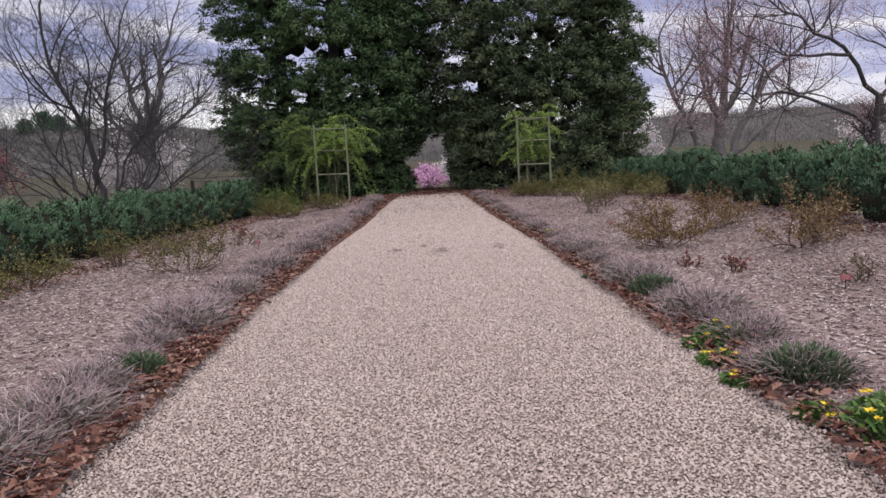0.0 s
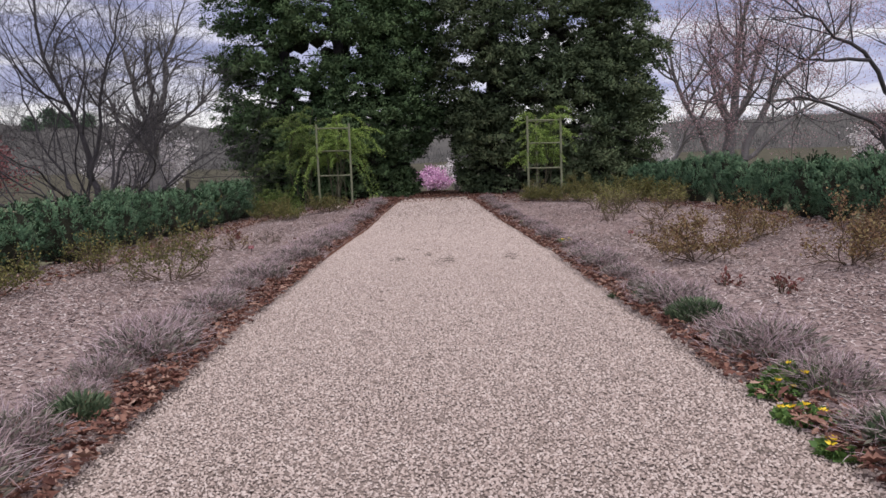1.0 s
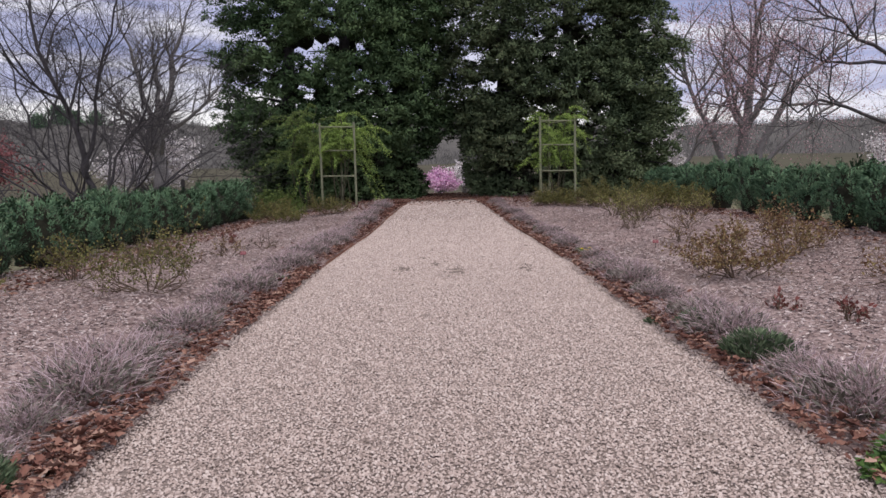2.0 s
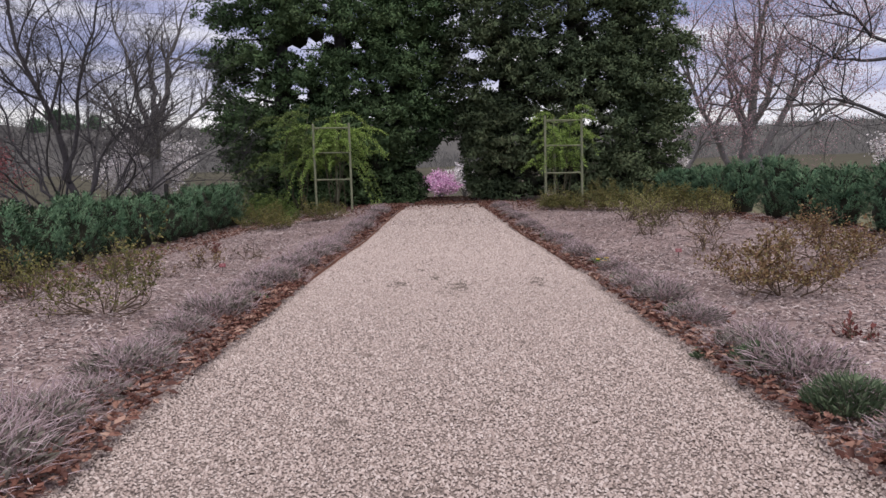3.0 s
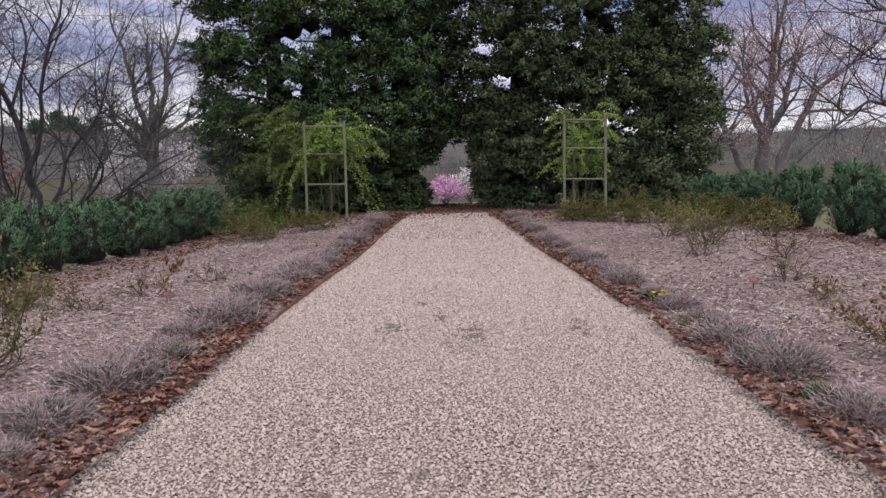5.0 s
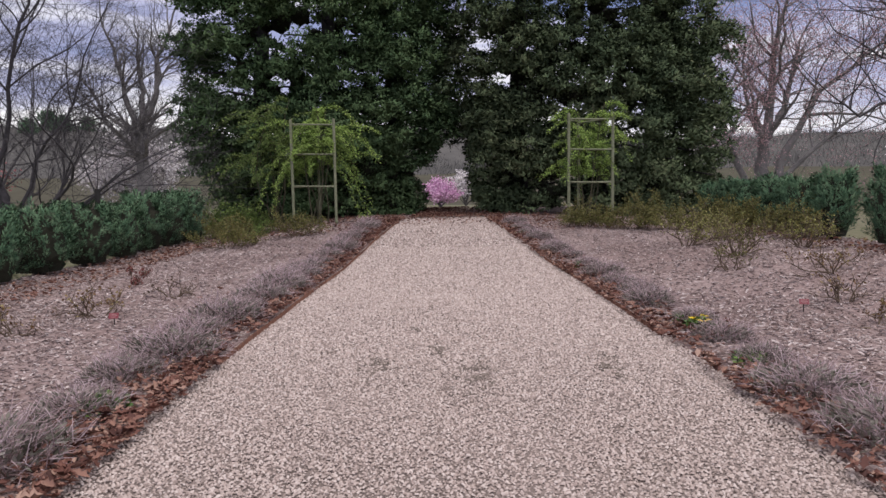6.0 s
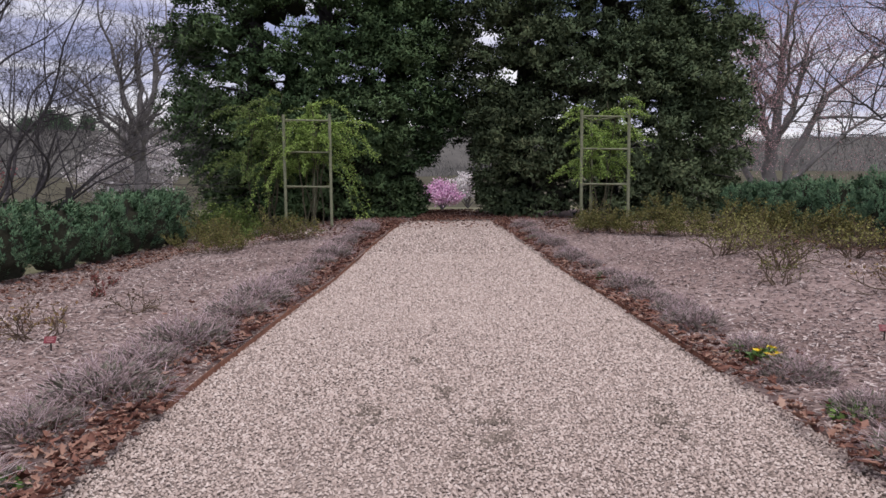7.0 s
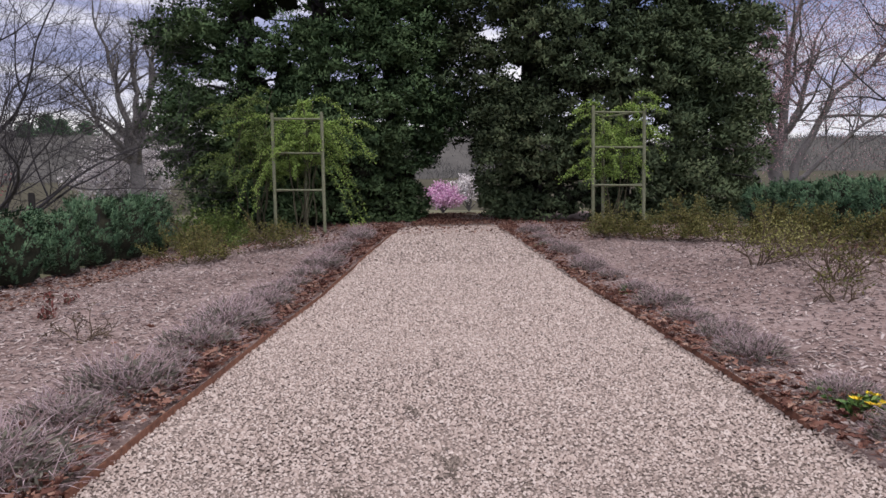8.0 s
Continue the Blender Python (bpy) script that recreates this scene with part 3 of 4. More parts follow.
def conifer(name, cx, cy, rx, ry, top, seed, label, leaf, thin, hollow):
    rng = np.random.default_rng(seed)
    ob = thing(name, label, "conifer", "conifers over the path", at=pose(cx, cy, float(land(cy)) - 0.1))
    trunks, limbs = [], []
    for k, (dx, dy) in enumerate(((-0.45, 0.1), (0.1, -0.1), (0.55, 0.15))):
        x, y = dx * rx, dy * ry
        hgt = top * (0.95 - 0.12 * k)
        trunks.append(tube([(x, y, 0), (x * 1.02, y, hgt * 0.3), (x * 0.9, y, hgt * 0.65), (x * 0.7, y, hgt)], [0.26, 0.2, 0.13, 0.03], 8))
        for q in range(40):
            z = rng.uniform(0.03, 0.93) * hgt
            w = rng.uniform(0, 2 * math.pi)
            ln = rng.uniform(0.5, 0.95) * min(rx, ry) * (1 - 0.65 * z / top)
            end = np.array([[x + t * ln * math.cos(w) + cx, cy, z + 0.1 * ln + 0.2] for t in (0.5, 0.75, 1.0)])
            if np.any(in_gate(end)):
                continue
            limbs.append(tube([(x, y, z), (x + 0.5 * ln * math.cos(w), y + 0.5 * ln * math.sin(w), z + 0.12 * ln), (x + ln * math.cos(w), y + ln * math.sin(w), z + 0.05 * ln)], [0.05, 0.03, 0.01], 4))
    for v, f in trunks:
        part("trunk", mesh_of("trunk", v, f, BARK, True), ob)
    for v, f in limbs:
        part("limb", mesh_of("limb", v, f, BARK, True), ob)
    # layered pads of scaly sprays, most of them near the outside of the crown
    n, per = 720, 8
    z = np.where(rng.uniform(0, 1, n) < 0.90, rng.uniform(0, 7.0, n), rng.uniform(7.0, top, n))
    w = rng.uniform(math.pi, 2 * math.pi, n) + np.where(rng.uniform(0, 1, n) < 0.22, math.pi, 0)
    prof = 1.0 - 0.85 * np.clip((z / top - 0.5) / 0.5, 0, 1) ** 1.4
    prof = prof * np.array([1 + 0.17 * noise.noise((math.cos(a) * 1.8 + seed, math.sin(a) * 1.8, b * 0.7)) for a, b in zip(w, z)])
    prof = prof * (1 - hollow * (1 - smooth01((z - 1.0) / 1.5)))
    inner = 0.95 - np.abs(rng.normal(0, 0.25, n))
    bough = np.c_[rx * prof * inner * np.cos(w), ry * prof * inner * np.sin(w), z]
    limit = np.where(z < 3.0, 9.0, np.where((bough[:, 0] * cx > 0) & (np.abs(bough[:, 0]) > 0.45 * rx) & (z < 6), thin, 0.40))
    gap = np.array([noise.noise((x * 0.6 + seed, y * 0.6, q * 0.75)) for x, y, q in bough])
    bough, w = bough[gap < limit], w[gap < limit]
    n = len(bough)
    away = np.c_[np.cos(w), np.sin(w), np.zeros(n)]
    across = np.c_[-np.sin(w), np.cos(w), np.zeros(n)]
    broad = rng.uniform(0.30, 0.85, n)[:, None]
    u, q = rng.uniform(-0.5, 1.0, (2, n, per))
    q = (q - 0.25) * 1.3
    c = bough[:, None] + (away * broad)[:, None] * u[..., None] + (across * broad)[:, None] * q[..., None]
    c[..., 2] += -0.22 * broad * u - 0.25 * broad * q * q + rng.normal(0, 0.13, (n, per))
    c = c.reshape(-1, 3)
    w = np.repeat(w, per)
    size = 0.10 + 0.25 * rng.uniform(0, 1, len(c)) ** 1.5
    foot = np.array((cx, cy, float(land(cy)) - 0.1))
    ok = ~in_gate(c + foot) & (c[:, 2] > 0.1)
    c, w, size = c[ok], w[ok], size[ok]
    flat = np.array((1.0, 1.0, 0.80))
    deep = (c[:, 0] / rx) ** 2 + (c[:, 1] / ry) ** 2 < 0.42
    # dense inner foliage of each deep tuft, coloured near black as shade
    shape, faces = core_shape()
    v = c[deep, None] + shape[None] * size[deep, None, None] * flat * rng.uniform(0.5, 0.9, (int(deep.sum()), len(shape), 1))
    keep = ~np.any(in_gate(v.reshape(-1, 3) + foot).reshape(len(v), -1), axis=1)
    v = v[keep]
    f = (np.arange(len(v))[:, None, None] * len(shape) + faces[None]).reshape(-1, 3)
    tagged(part("core", mesh_of("core", v.reshape(-1, 3), f, CORE_SHADE, True), ob, "dense inner mass coloured dark as shade"), kind="stuff")
    m = 56
    outward = np.c_[np.cos(w), np.sin(w), np.full(len(c), 0.3)]
    ball = rng.normal(size=(len(c), m, 3)) + outward[:, None] * 0.5
    ball /= np.linalg.norm(ball, axis=2)[..., None]
    ball[..., 2] = np.where(ball[..., 2] < -0.3, -0.6 * ball[..., 2], ball[..., 2])
    ways = unit(rng.normal(size=ball.shape)) * 0.8 + ball * 0.55 + outward[:, None] * 0.35
    face = ball + (0, 0, 0.15)
    p = c[:, None] + ball * size[:, None, None] * rng.uniform(0.35, 1.12, (len(c), m, 1)) * flat
    p, ways, face = p.reshape(-1, 3), ways.reshape(-1, 3), face.reshape(-1, 3)
    ok = ~in_gate(p + foot) & (p[:, 2] > 0.05)
    v, f = leaves(rng, p[ok], ways[ok], 0.095, 0.040, 0.08, 0.1, face[ok], 0.35)
    tagged(part("foliage", soft_foliage("foliage", v, f, leaf, unit(face[ok]) + rng.normal(0, 0.11, (int(ok.sum()), 3))), ob), kind="stuff")
    return ob


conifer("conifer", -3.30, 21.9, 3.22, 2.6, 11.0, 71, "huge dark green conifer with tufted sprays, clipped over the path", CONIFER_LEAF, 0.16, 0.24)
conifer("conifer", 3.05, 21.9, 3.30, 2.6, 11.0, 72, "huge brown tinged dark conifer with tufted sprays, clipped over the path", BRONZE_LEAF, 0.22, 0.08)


# ---- hedges ----
def hedge_meshes(r, h, seed, shoots):
    """An egg-shaped yew: bare feet, a dense body coloured dark as inner shade, and short upright shoots set with
    needles.
    """
    rng = np.random.default_rng(seed)
    stems = []
    for k in range(9):
        w = rng.uniform(0, 2 * math.pi)
        stems.append(tube([(0.03 * math.cos(w), 0.03 * math.sin(w), -0.03), (0.10 * math.cos(w), 0.10 * math.sin(w), h * 0.25), (r * 0.6 * math.cos(w), r * 0.6 * math.sin(w), h * 0.75)], [0.022, 0.016, 0.005], 5))
    v, f = joined(stems)
    wood = mesh_of("stems", v, f, BARK)

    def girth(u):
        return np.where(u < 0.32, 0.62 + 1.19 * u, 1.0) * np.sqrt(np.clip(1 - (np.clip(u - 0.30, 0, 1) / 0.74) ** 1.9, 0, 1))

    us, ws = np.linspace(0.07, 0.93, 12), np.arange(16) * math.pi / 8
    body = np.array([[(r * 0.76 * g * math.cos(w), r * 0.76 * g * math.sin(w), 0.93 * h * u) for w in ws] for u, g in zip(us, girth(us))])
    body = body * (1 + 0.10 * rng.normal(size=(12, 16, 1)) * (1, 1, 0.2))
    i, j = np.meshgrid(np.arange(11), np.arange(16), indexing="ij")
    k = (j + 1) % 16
    core = mesh_of("body", body.reshape(-1, 3), np.stack([i * 16 + j, i * 16 + k, (i + 1) * 16 + k, (i + 1) * 16 + j], -1).reshape(-1, 4), CORE_SHADE, True)
    per = 28
    u = rng.uniform(0.0, 1, shoots) ** 0.85 * 0.93
    w = rng.uniform(0, 2 * math.pi, shoots)
    lump = np.array([1 + 0.30 * noise.noise((2.2 * math.cos(a) + seed, 2.2 * math.sin(a), 3.5 * b)) for a, b in zip(w, u)])
    rad = r * girth(u) * lump * rng.uniform(0.62, 1.0, shoots)
    root = np.c_[rad * np.cos(w), rad * np.sin(w), h * (0.06 + 0.88 * u)]
    axis = unit(np.c_[np.cos(w) * 0.75, np.sin(w) * 0.75, rng.uniform(0.45, 1.3, shoots)] + rng.normal(0, 0.22, (shoots, 3)))
    reach = rng.uniform(0.08, 0.18, shoots)
    t = rng.uniform(0, 1, (shoots, per, 1))
    ring = unit(np.cross(np.repeat(axis[:, None], per, 1), rng.normal(size=(shoots, per, 3))))
    p = root[:, None] + axis[:, None] * reach[:, None, None] * t + ring * 0.012
    ways = ring * 0.8 + axis[:, None] * (0.7 + 0.6 * t)
    out = np.c_[np.cos(w), np.sin(w), 1.9 * u - 0.75]
    face = (ring * 0.45 + out[:, None] * 0.9 + axis[:, None] * 0.15).reshape(-1, 3)
    v, f = leaves(rng, p.reshape(-1, 3), ways.reshape(-1, 3), 0.042, 0.012, 0.1, 0.0, face, 0.3)
    return wood, core, soft_foliage("foliage", v, f, HEDGE_LEAF, face + rng.normal(0, 0.15, face.shape))


def hedge_row(x, ys, r, h, label, group, seed):
    rng = random.Random(seed)
    sets = [hedge_meshes(r, h, seed + k, 300) for k in range(4)]
    for k, y in enumerate(ys):
        m = land_pose(x + rng.uniform(-0.06, 0.06), y + rng.uniform(-0.05, 0.05), rng.uniform(0, 360)) @ Matrix.Diagonal((*[rng.uniform(0.90, 1.10)] * 2, rng.uniform(0.88, 1.10), 1))
        ob = thing("hedge_shrub", label, "hedge shrub", group, at=m)
        wood, core, leaf = sets[k % 4]
        part("trunk", wood, ob)
        part("core", core, ob, "dense inner mass coloured dark as shade")
        part("foliage", leaf, ob)


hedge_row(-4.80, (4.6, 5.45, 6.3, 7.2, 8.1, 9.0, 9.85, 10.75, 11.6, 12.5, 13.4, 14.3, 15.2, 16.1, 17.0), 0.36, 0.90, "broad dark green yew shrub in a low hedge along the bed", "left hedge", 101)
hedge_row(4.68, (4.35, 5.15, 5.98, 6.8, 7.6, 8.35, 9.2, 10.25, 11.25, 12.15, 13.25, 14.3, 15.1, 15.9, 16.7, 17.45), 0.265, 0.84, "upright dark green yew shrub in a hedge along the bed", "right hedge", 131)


# ---- trellises with climbing roses ----
def bar(a, b, w):
    return tube([a, tuple(np.array(a) * 0.5 + np.array(b) * 0.5), b], [w * 0.5] * 3, 8)


def trellis(x0, x1, y, top, third):
    z0 = float(land(y))
    ob = thing("trellis", "three-posted weathered greenish wooden rose trellis", "trellis", "trellises", at=pose((x0 + x1) / 2, y, z0))
    half, back = (x1 - x0) / 2, 0.70
    posts = [(-half, 0.0), (half, 0.0), (third, back)]
    for px, py in posts:
        v, f = joined([bar((px, py, -0.05), (px, py, top - z0), 0.054), bar((px, py, top - z0 - 0.002), (px, py, top - z0 + 0.012), 0.044)])
        part("post", mesh_of("post", v, f, WOOD), ob)
    for z in (0.98, 1.57, 2.11):
        for a, b in ((0, 1), (1, 2), (2, 0)):
            v, f = bar((*posts[a], z - z0), (*posts[b], z - z0 - 0.02), 0.030)
            part("rung", mesh_of("rung", v, f, WOOD), ob)
    return ob


def climbing_rose(x, y, seed, mains, laterals, rise, reach, count, label, lean, leaf=None, droop=(-0.3, 1.5)):
    """A few main canes up through the trellis, and many leafy arching shoots from their upper parts."""
    rng = np.random.default_rng(seed)
    z0 = float(land(y))
    ob = thing("climbing_rose", label, "rose", "climbing roses", at=pose(x, y, z0))
    sites, dirs = [], []
    per = count // (mains * laterals)
    for k in range(mains):
        a = np.array([rng.uniform(-0.16, 0.16), rng.uniform(0.1, 0.5), 0])
        top = a + (rng.uniform(-0.35, 0.35), rng.uniform(-0.25, 0.2), rng.uniform(*rise))
        t = np.linspace(0, 1, 9)[:, None]
        bow = rng.normal(0, 0.10, 3) * (1, 1, 0)
        main = a + (top - a) * t + bow * np.sin(np.pi * t) + rng.normal(0, 0.02, (9, 3)) * (1, 1, 0)
        v, f = tube(main, np.linspace(0.012, 0.006, 9), 5)
        part("cane", mesh_of("cane", v, f, CANE), ob)
        for j in range(laterals):
            q = rng.uniform(0.50, 1.0) * 8
            i = min(7, int(q))
            p0 = main[i] + (main[i + 1] - main[i]) * (q - i)
            w = rng.uniform(0, 2 * math.pi)
            out = rng.uniform(*reach)
            side = np.array([math.cos(w) * 1.15 + lean, 0.5 * math.sin(w) - 0.15, 0])
            fall = rng.uniform(*droop) if rng.uniform() < 0.24 else rng.uniform(-0.2, 0.6)
            s = np.linspace(0, 1, 10)[:, None]
            shoot = p0 + side * out * s + np.array([0, 0, 1.0]) * out * (0.75 * s - (0.75 + fall) * s ** 2.2) + rng.normal(0, 0.012, (10, 3)) * s
            shoot[:, 2] = np.maximum(shoot[:, 2], 0.15)
            v, f = tube(shoot, np.linspace(0.006, 0.003, 10), 3)
            part("shoot", mesh_of("shoot", v, f, CANE), ob)
            q = rng.uniform(0.5, 9, per)
            i = np.minimum(8, q.astype(int))
            c = shoot[i] + (shoot[i + 1] - shoot[i]) * (q - i)[:, None]
            sites.append(c + rng.normal(0, 0.022, c.shape))
            dirs.append(rng.normal(size=c.shape) * (1, 1, 0.5) + (0, 0, -0.25))
    v, f = leaves(rng, np.concatenate(sites), np.concatenate(dirs), 0.036, 0.020, 0.1, 0.15, np.tile((0.0, -0.55, 1.0), (sum(map(len, sites)), 1)), 0.7)
    part("foliage", mesh_of("foliage", v, f, leaf or ROSE_LEAF), ob)
    return ob


trellis(-3.02, -2.23, 17.5, 2.19, -0.04)
trellis(2.04, 2.83, 17.35, 2.20, -0.10)
climbing_rose(-2.62, 17.55, 201, 8, 8, (1.75, 2.3), (0.30, 1.0), 19000, "climbing rose with fresh yellow green leaves arching over its trellis", 0.08, None, (0.4, 1.9))
climbing_rose(-3.55, 18.1, 203, 8, 8, (1.6, 2.4), (0.35, 1.05), 15000, "arching shrub rose with mid green leaves behind the trellis", -0.10, MID_LEAF, (-0.4, 0.9))
climbing_rose(2.42, 17.4, 202, 6, 9, (1.5, 2.2), (0.22, 0.80), 11000, "climbing rose with yellow green leaves on its trellis", -0.05, None, (0.2, 1.8))


# ---- rose bushes and low shrubs in the beds ----
def twig_shrub(name, x, y, r, h, leaf, count, label, seed, canes=12, size=0.030, group="rose bushes", low=0.35):
    rng = np.random.default_rng(seed)
    ob = thing(name, label, "shrub", group, at=land_pose(x, y, 0, 0.0))
    out, tips = [], []
    for k in range(canes):
        w = rng.uniform(0, 2 * math.pi)
        s = rng.uniform(0.2, 1.0) * r / h
        grow(rng, out, tips, np.array([0.04 * math.cos(w), 0.04 * math.sin(w), 0.0]), unit(np.array([1.25 * s * math.cos(w), 1.25 * s * math.sin(w), 0.1 + 0.7 * min(1.0, h / r)])), (0.28 * h + 0.34 * r) * rng.uniform(0.8, 1.2), 0.008, 0, 2, 0.04, 0.16, (4, 3))
    cane = []
    for k, (l, p, r2) in enumerate(out):
        cane.append(tube(p, np.array(r2) * 0.9, 4 if l == 0 else 3))
        if k + 1 == len(out) or out[k + 1][0] == 0:
            v, f = joined(cane)
            part("cane", mesh_of("cane", v, f, TWIG), ob)
            cane = []
    pool = np.concatenate([np.array(p) for l, p, _ in out if l >= 1])
    pool = pool[pool[:, 2] > low * h * rng.uniform(0.6, 1.2, len(pool))]
    q = pool[rng.integers(0, len(pool), count)] + rng.normal(0, 0.02, (count, 3))
    v, f = leaves(rng, q, rng.normal(size=q.shape) + (0, 0, 0.5), size, size * 0.55)
    part("foliage", mesh_of("foliage", v, f, leaf), ob)
    return ob


OLIVE = "low rose bush with olive green new leaves in the mulch"
RUSSET = "thorny rose bush with russet and yellowish leaves in the mulch"
YELLOWISH = "open rose bush with yellow green leaves in the mulch"
for k, (x, y, r, h, leaf, n, label) in enumerate((
        (-2.62, 7.05, 0.78, 0.46, OLIVE_LEAF, 1500, OLIVE), (-3.75, 7.9, 0.40, 0.48, OLIVE_LEAF, 900, OLIVE), (-3.9, 6.3, 0.50, 0.36, OLIVE_LEAF, 1500, OLIVE),
        (-3.6, 5.0, 0.45, 0.4, OLIVE_LEAF, 1200, OLIVE), (-3.55, 9.0, 0.38, 0.34, OLIVE_LEAF, 500, OLIVE), (-2.75, 9.6, 0.30, 0.28, RUSSET_LEAF, 160, RUSSET),
        (-3.45, 15.0, 0.75, 0.35, OLIVE_LEAF, 3200, OLIVE), (-2.55, 15.6, 0.58, 0.34, OLIVE_LEAF, 2600, OLIVE), (-3.9, 16.3, 0.5, 0.45, OLIVE_LEAF, 1800, OLIVE),
        (-3.05, 9.0, 0.20, 0.30, RUSSET_LEAF, 90, RUSSET), (-2.55, 10.6, 0.22, 0.24, TWIG, 40, RUSSET),
        (2.52, 6.95, 0.64, 0.43, RUSSET_LEAF, 2800, RUSSET), (3.42, 8.05, 0.58, 0.46, RUSSET_LEAF, 1800, RUSSET), (3.50, 6.1, 0.62, 0.44, RUSSET_LEAF, 1700, RUSSET),
        (4.05, 6.9, 0.42, 0.40, RUSSET_LEAF, 700, RUSSET), (2.72, 8.9, 0.24, 0.22, RUSSET_LEAF, 140, RUSSET), (3.9, 9.4, 0.35, 0.36, RUSSET_LEAF, 350, RUSSET),
        (2.90, 11.7, 0.46, 0.50, OLIVE_LEAF, 420, YELLOWISH), (2.72, 12.8, 0.42, 0.50, PALE_LEAF, 700, YELLOWISH), (3.80, 12.2, 0.36, 0.50, PALE_LEAF, 520, YELLOWISH),
        (3.3, 13.3, 0.40, 0.46, PALE_LEAF, 600, YELLOWISH), (3.2, 10.4, 0.30, 0.34, RUSSET_LEAF, 180, RUSSET), (2.6, 11.1, 0.30, 0.30, OLIVE_LEAF, 160, YELLOWISH),
        (2.35, 15.9, 0.70, 0.31, OLIVE_LEAF, 4200, OLIVE), (2.75, 15.55, 0.72, 0.33, OLIVE_LEAF, 4200, OLIVE), (3.2, 15.3, 0.72, 0.34, OLIVE_LEAF, 4200, OLIVE), (3.62, 14.95, 0.70, 0.36, OLIVE_LEAF, 4200, OLIVE), (4.0, 14.2, 0.55, 0.40, OLIVE_LEAF, 4200, OLIVE), (4.25, 13.3, 0.5, 0.38, OLIVE_LEAF, 3200, OLIVE), (1.95, 16.1, 0.5, 0.28, OLIVE_LEAF, 1800, OLIVE),
        (2.85, 9.6, 0.16, 0.36, RUSSET_LEAF, 60, RUSSET), (3.12, 4.45, 0.09, 0.40, OLIVE_LEAF, 30, RUSSET))):
    twig_shrub("rose_bush", x, y, r, h, leaf, n, label, 300 + k, canes=12 if r > 0.35 else 6)
for k, (x, y, r, h) in enumerate(((-4.45, 17.7, 0.55, 0.80), (-3.95, 17.75, 0.50, 0.74))):
    twig_shrub("leafy_shrub", x, y, r, h, MID_LEAF, 4200, "leafy mid green shrub at the end of the hedge", 380 + k, canes=14, size=0.04, group="hedge end shrubs", low=0.1)
for k, (x, y, h) in enumerate(((2.55, 5.25, 0.20), (2.28, 5.6, 0.14), (-3.57, 12.1, 0.22), (-3.3, 11.4, 0.15))):
    twig_shrub("rose_sapling", x, y, 0.10, h, RED_LEAF, 60, "small young rose with dark red leaves", 340 + k, canes=4, size=0.04, group="young roses", low=0.2)


# ---- border of lavender clumps ----
def clump_meshes(seed, r, h, green):
    rng = np.random.default_rng(seed)
    n = 1200
    w, c = rng.uniform(0, 2 * math.pi, n), rng.uniform(0.02, 1.0, n)
    flat = np.sqrt(1 - c * c)
    deep = rng.uniform(0.15, 0.85, n)
    roots = np.c_[r * deep * flat * np.cos(w), r * deep * flat * np.sin(w), h * deep * c * 0.9]
    ways = np.c_[flat * np.cos(w), flat * np.sin(w), c * 0.9 + 0.25] + rng.normal(0, 0.55, (n, 3))
    v, f = blades(rng, roots, ways, rng.uniform(0.03, 0.088, n), 0.0014, 0.3)
    stems = mesh_of("stems", v, f, DRY_STEM)
    m = 900
    w, s = rng.uniform(0, 2 * math.pi, m), np.sqrt(rng.uniform(0, 1, m)) * 0.85
    p = np.c_[s * r * 0.8 * np.cos(w), s * r * 0.8 * np.sin(w), h * 0.62 * np.sqrt(np.clip(1 - s ** 2, 0, 1)) * rng.uniform(0.1, 1, m)]
    v, f = leaves(rng, p, np.c_[np.cos(w), np.sin(w), rng.uniform(0.3, 1.5, m)] + rng.normal(0, 0.6, (m, 3)), 0.036, 0.008)
    sprigs = mesh_of("leaves", v, f, GREY_LEAF)
    fresh = None
    if green:
        m = green
        w, s = rng.uniform(0, 2 * math.pi, m), np.sqrt(rng.uniform(0, 1, m))
        p = np.c_[0.35 * r + s * r * 0.5 * np.cos(w), s * r * 0.55 * np.sin(w), h * 0.5 * rng.uniform(0.1, 1, m) * (1 - 0.5 * s)]
        v, f = leaves(rng, p, rng.normal(size=(m, 3)) + (0, 0, 0.8), 0.035, 0.024)
        fresh = mesh_of("fresh_shoots", v, f, FRESH_LEAF)
    return stems, sprigs, fresh


CLUMPS = [clump_meshes(400 + k, 0.24, 0.21, (0, 0, 160, 0, 90, 0)[k]) for k in range(6)]


def border(line, side, offset, seed, group, gaps):
    rng = random.Random(seed)
    y = 1.25
    while y < 17.0:
        stems, sprigs, fresh = CLUMPS[rng.choice((0, 1, 1, 2, 3, 3, 4, 5))]
        x = float(edge(y, line)) + side * (offset + rng.uniform(-0.04, 0.05))
        s = rng.uniform(0.74, 1.28) * (0.9 if y > 12 else 1.0) * (1.18 if side < 0 else 1.22 if y < 8 else 1.0)
        m = land_pose(x, y, (180 if side > 0 else 0) + rng.uniform(-50, 50)) @ Matrix.Diagonal((s * 1.12, s * 1.12, s * rng.uniform(0.74, 1.02), 1))
        ob = thing("lavender_clump", "dormant grey mauve lavender clump edging the path", "lavender", group, at=m)
        part("dry_tuft", stems, ob)
        part("foliage", sprigs, ob)
        if fresh:
            part("fresh_growth", fresh, ob, "fresh green growth")
        y += rng.choice(gaps)


border(LEFT_EDGE, -1, 0.36, 5, "left lavender border", (0.36, 0.40, 0.46, 0.52, 0.58, 0.70))
border(RIGHT_EDGE, 1, 0.30, 6, "right lavender border", (0.42, 0.46, 0.52, 0.58, 0.66, 0.76))


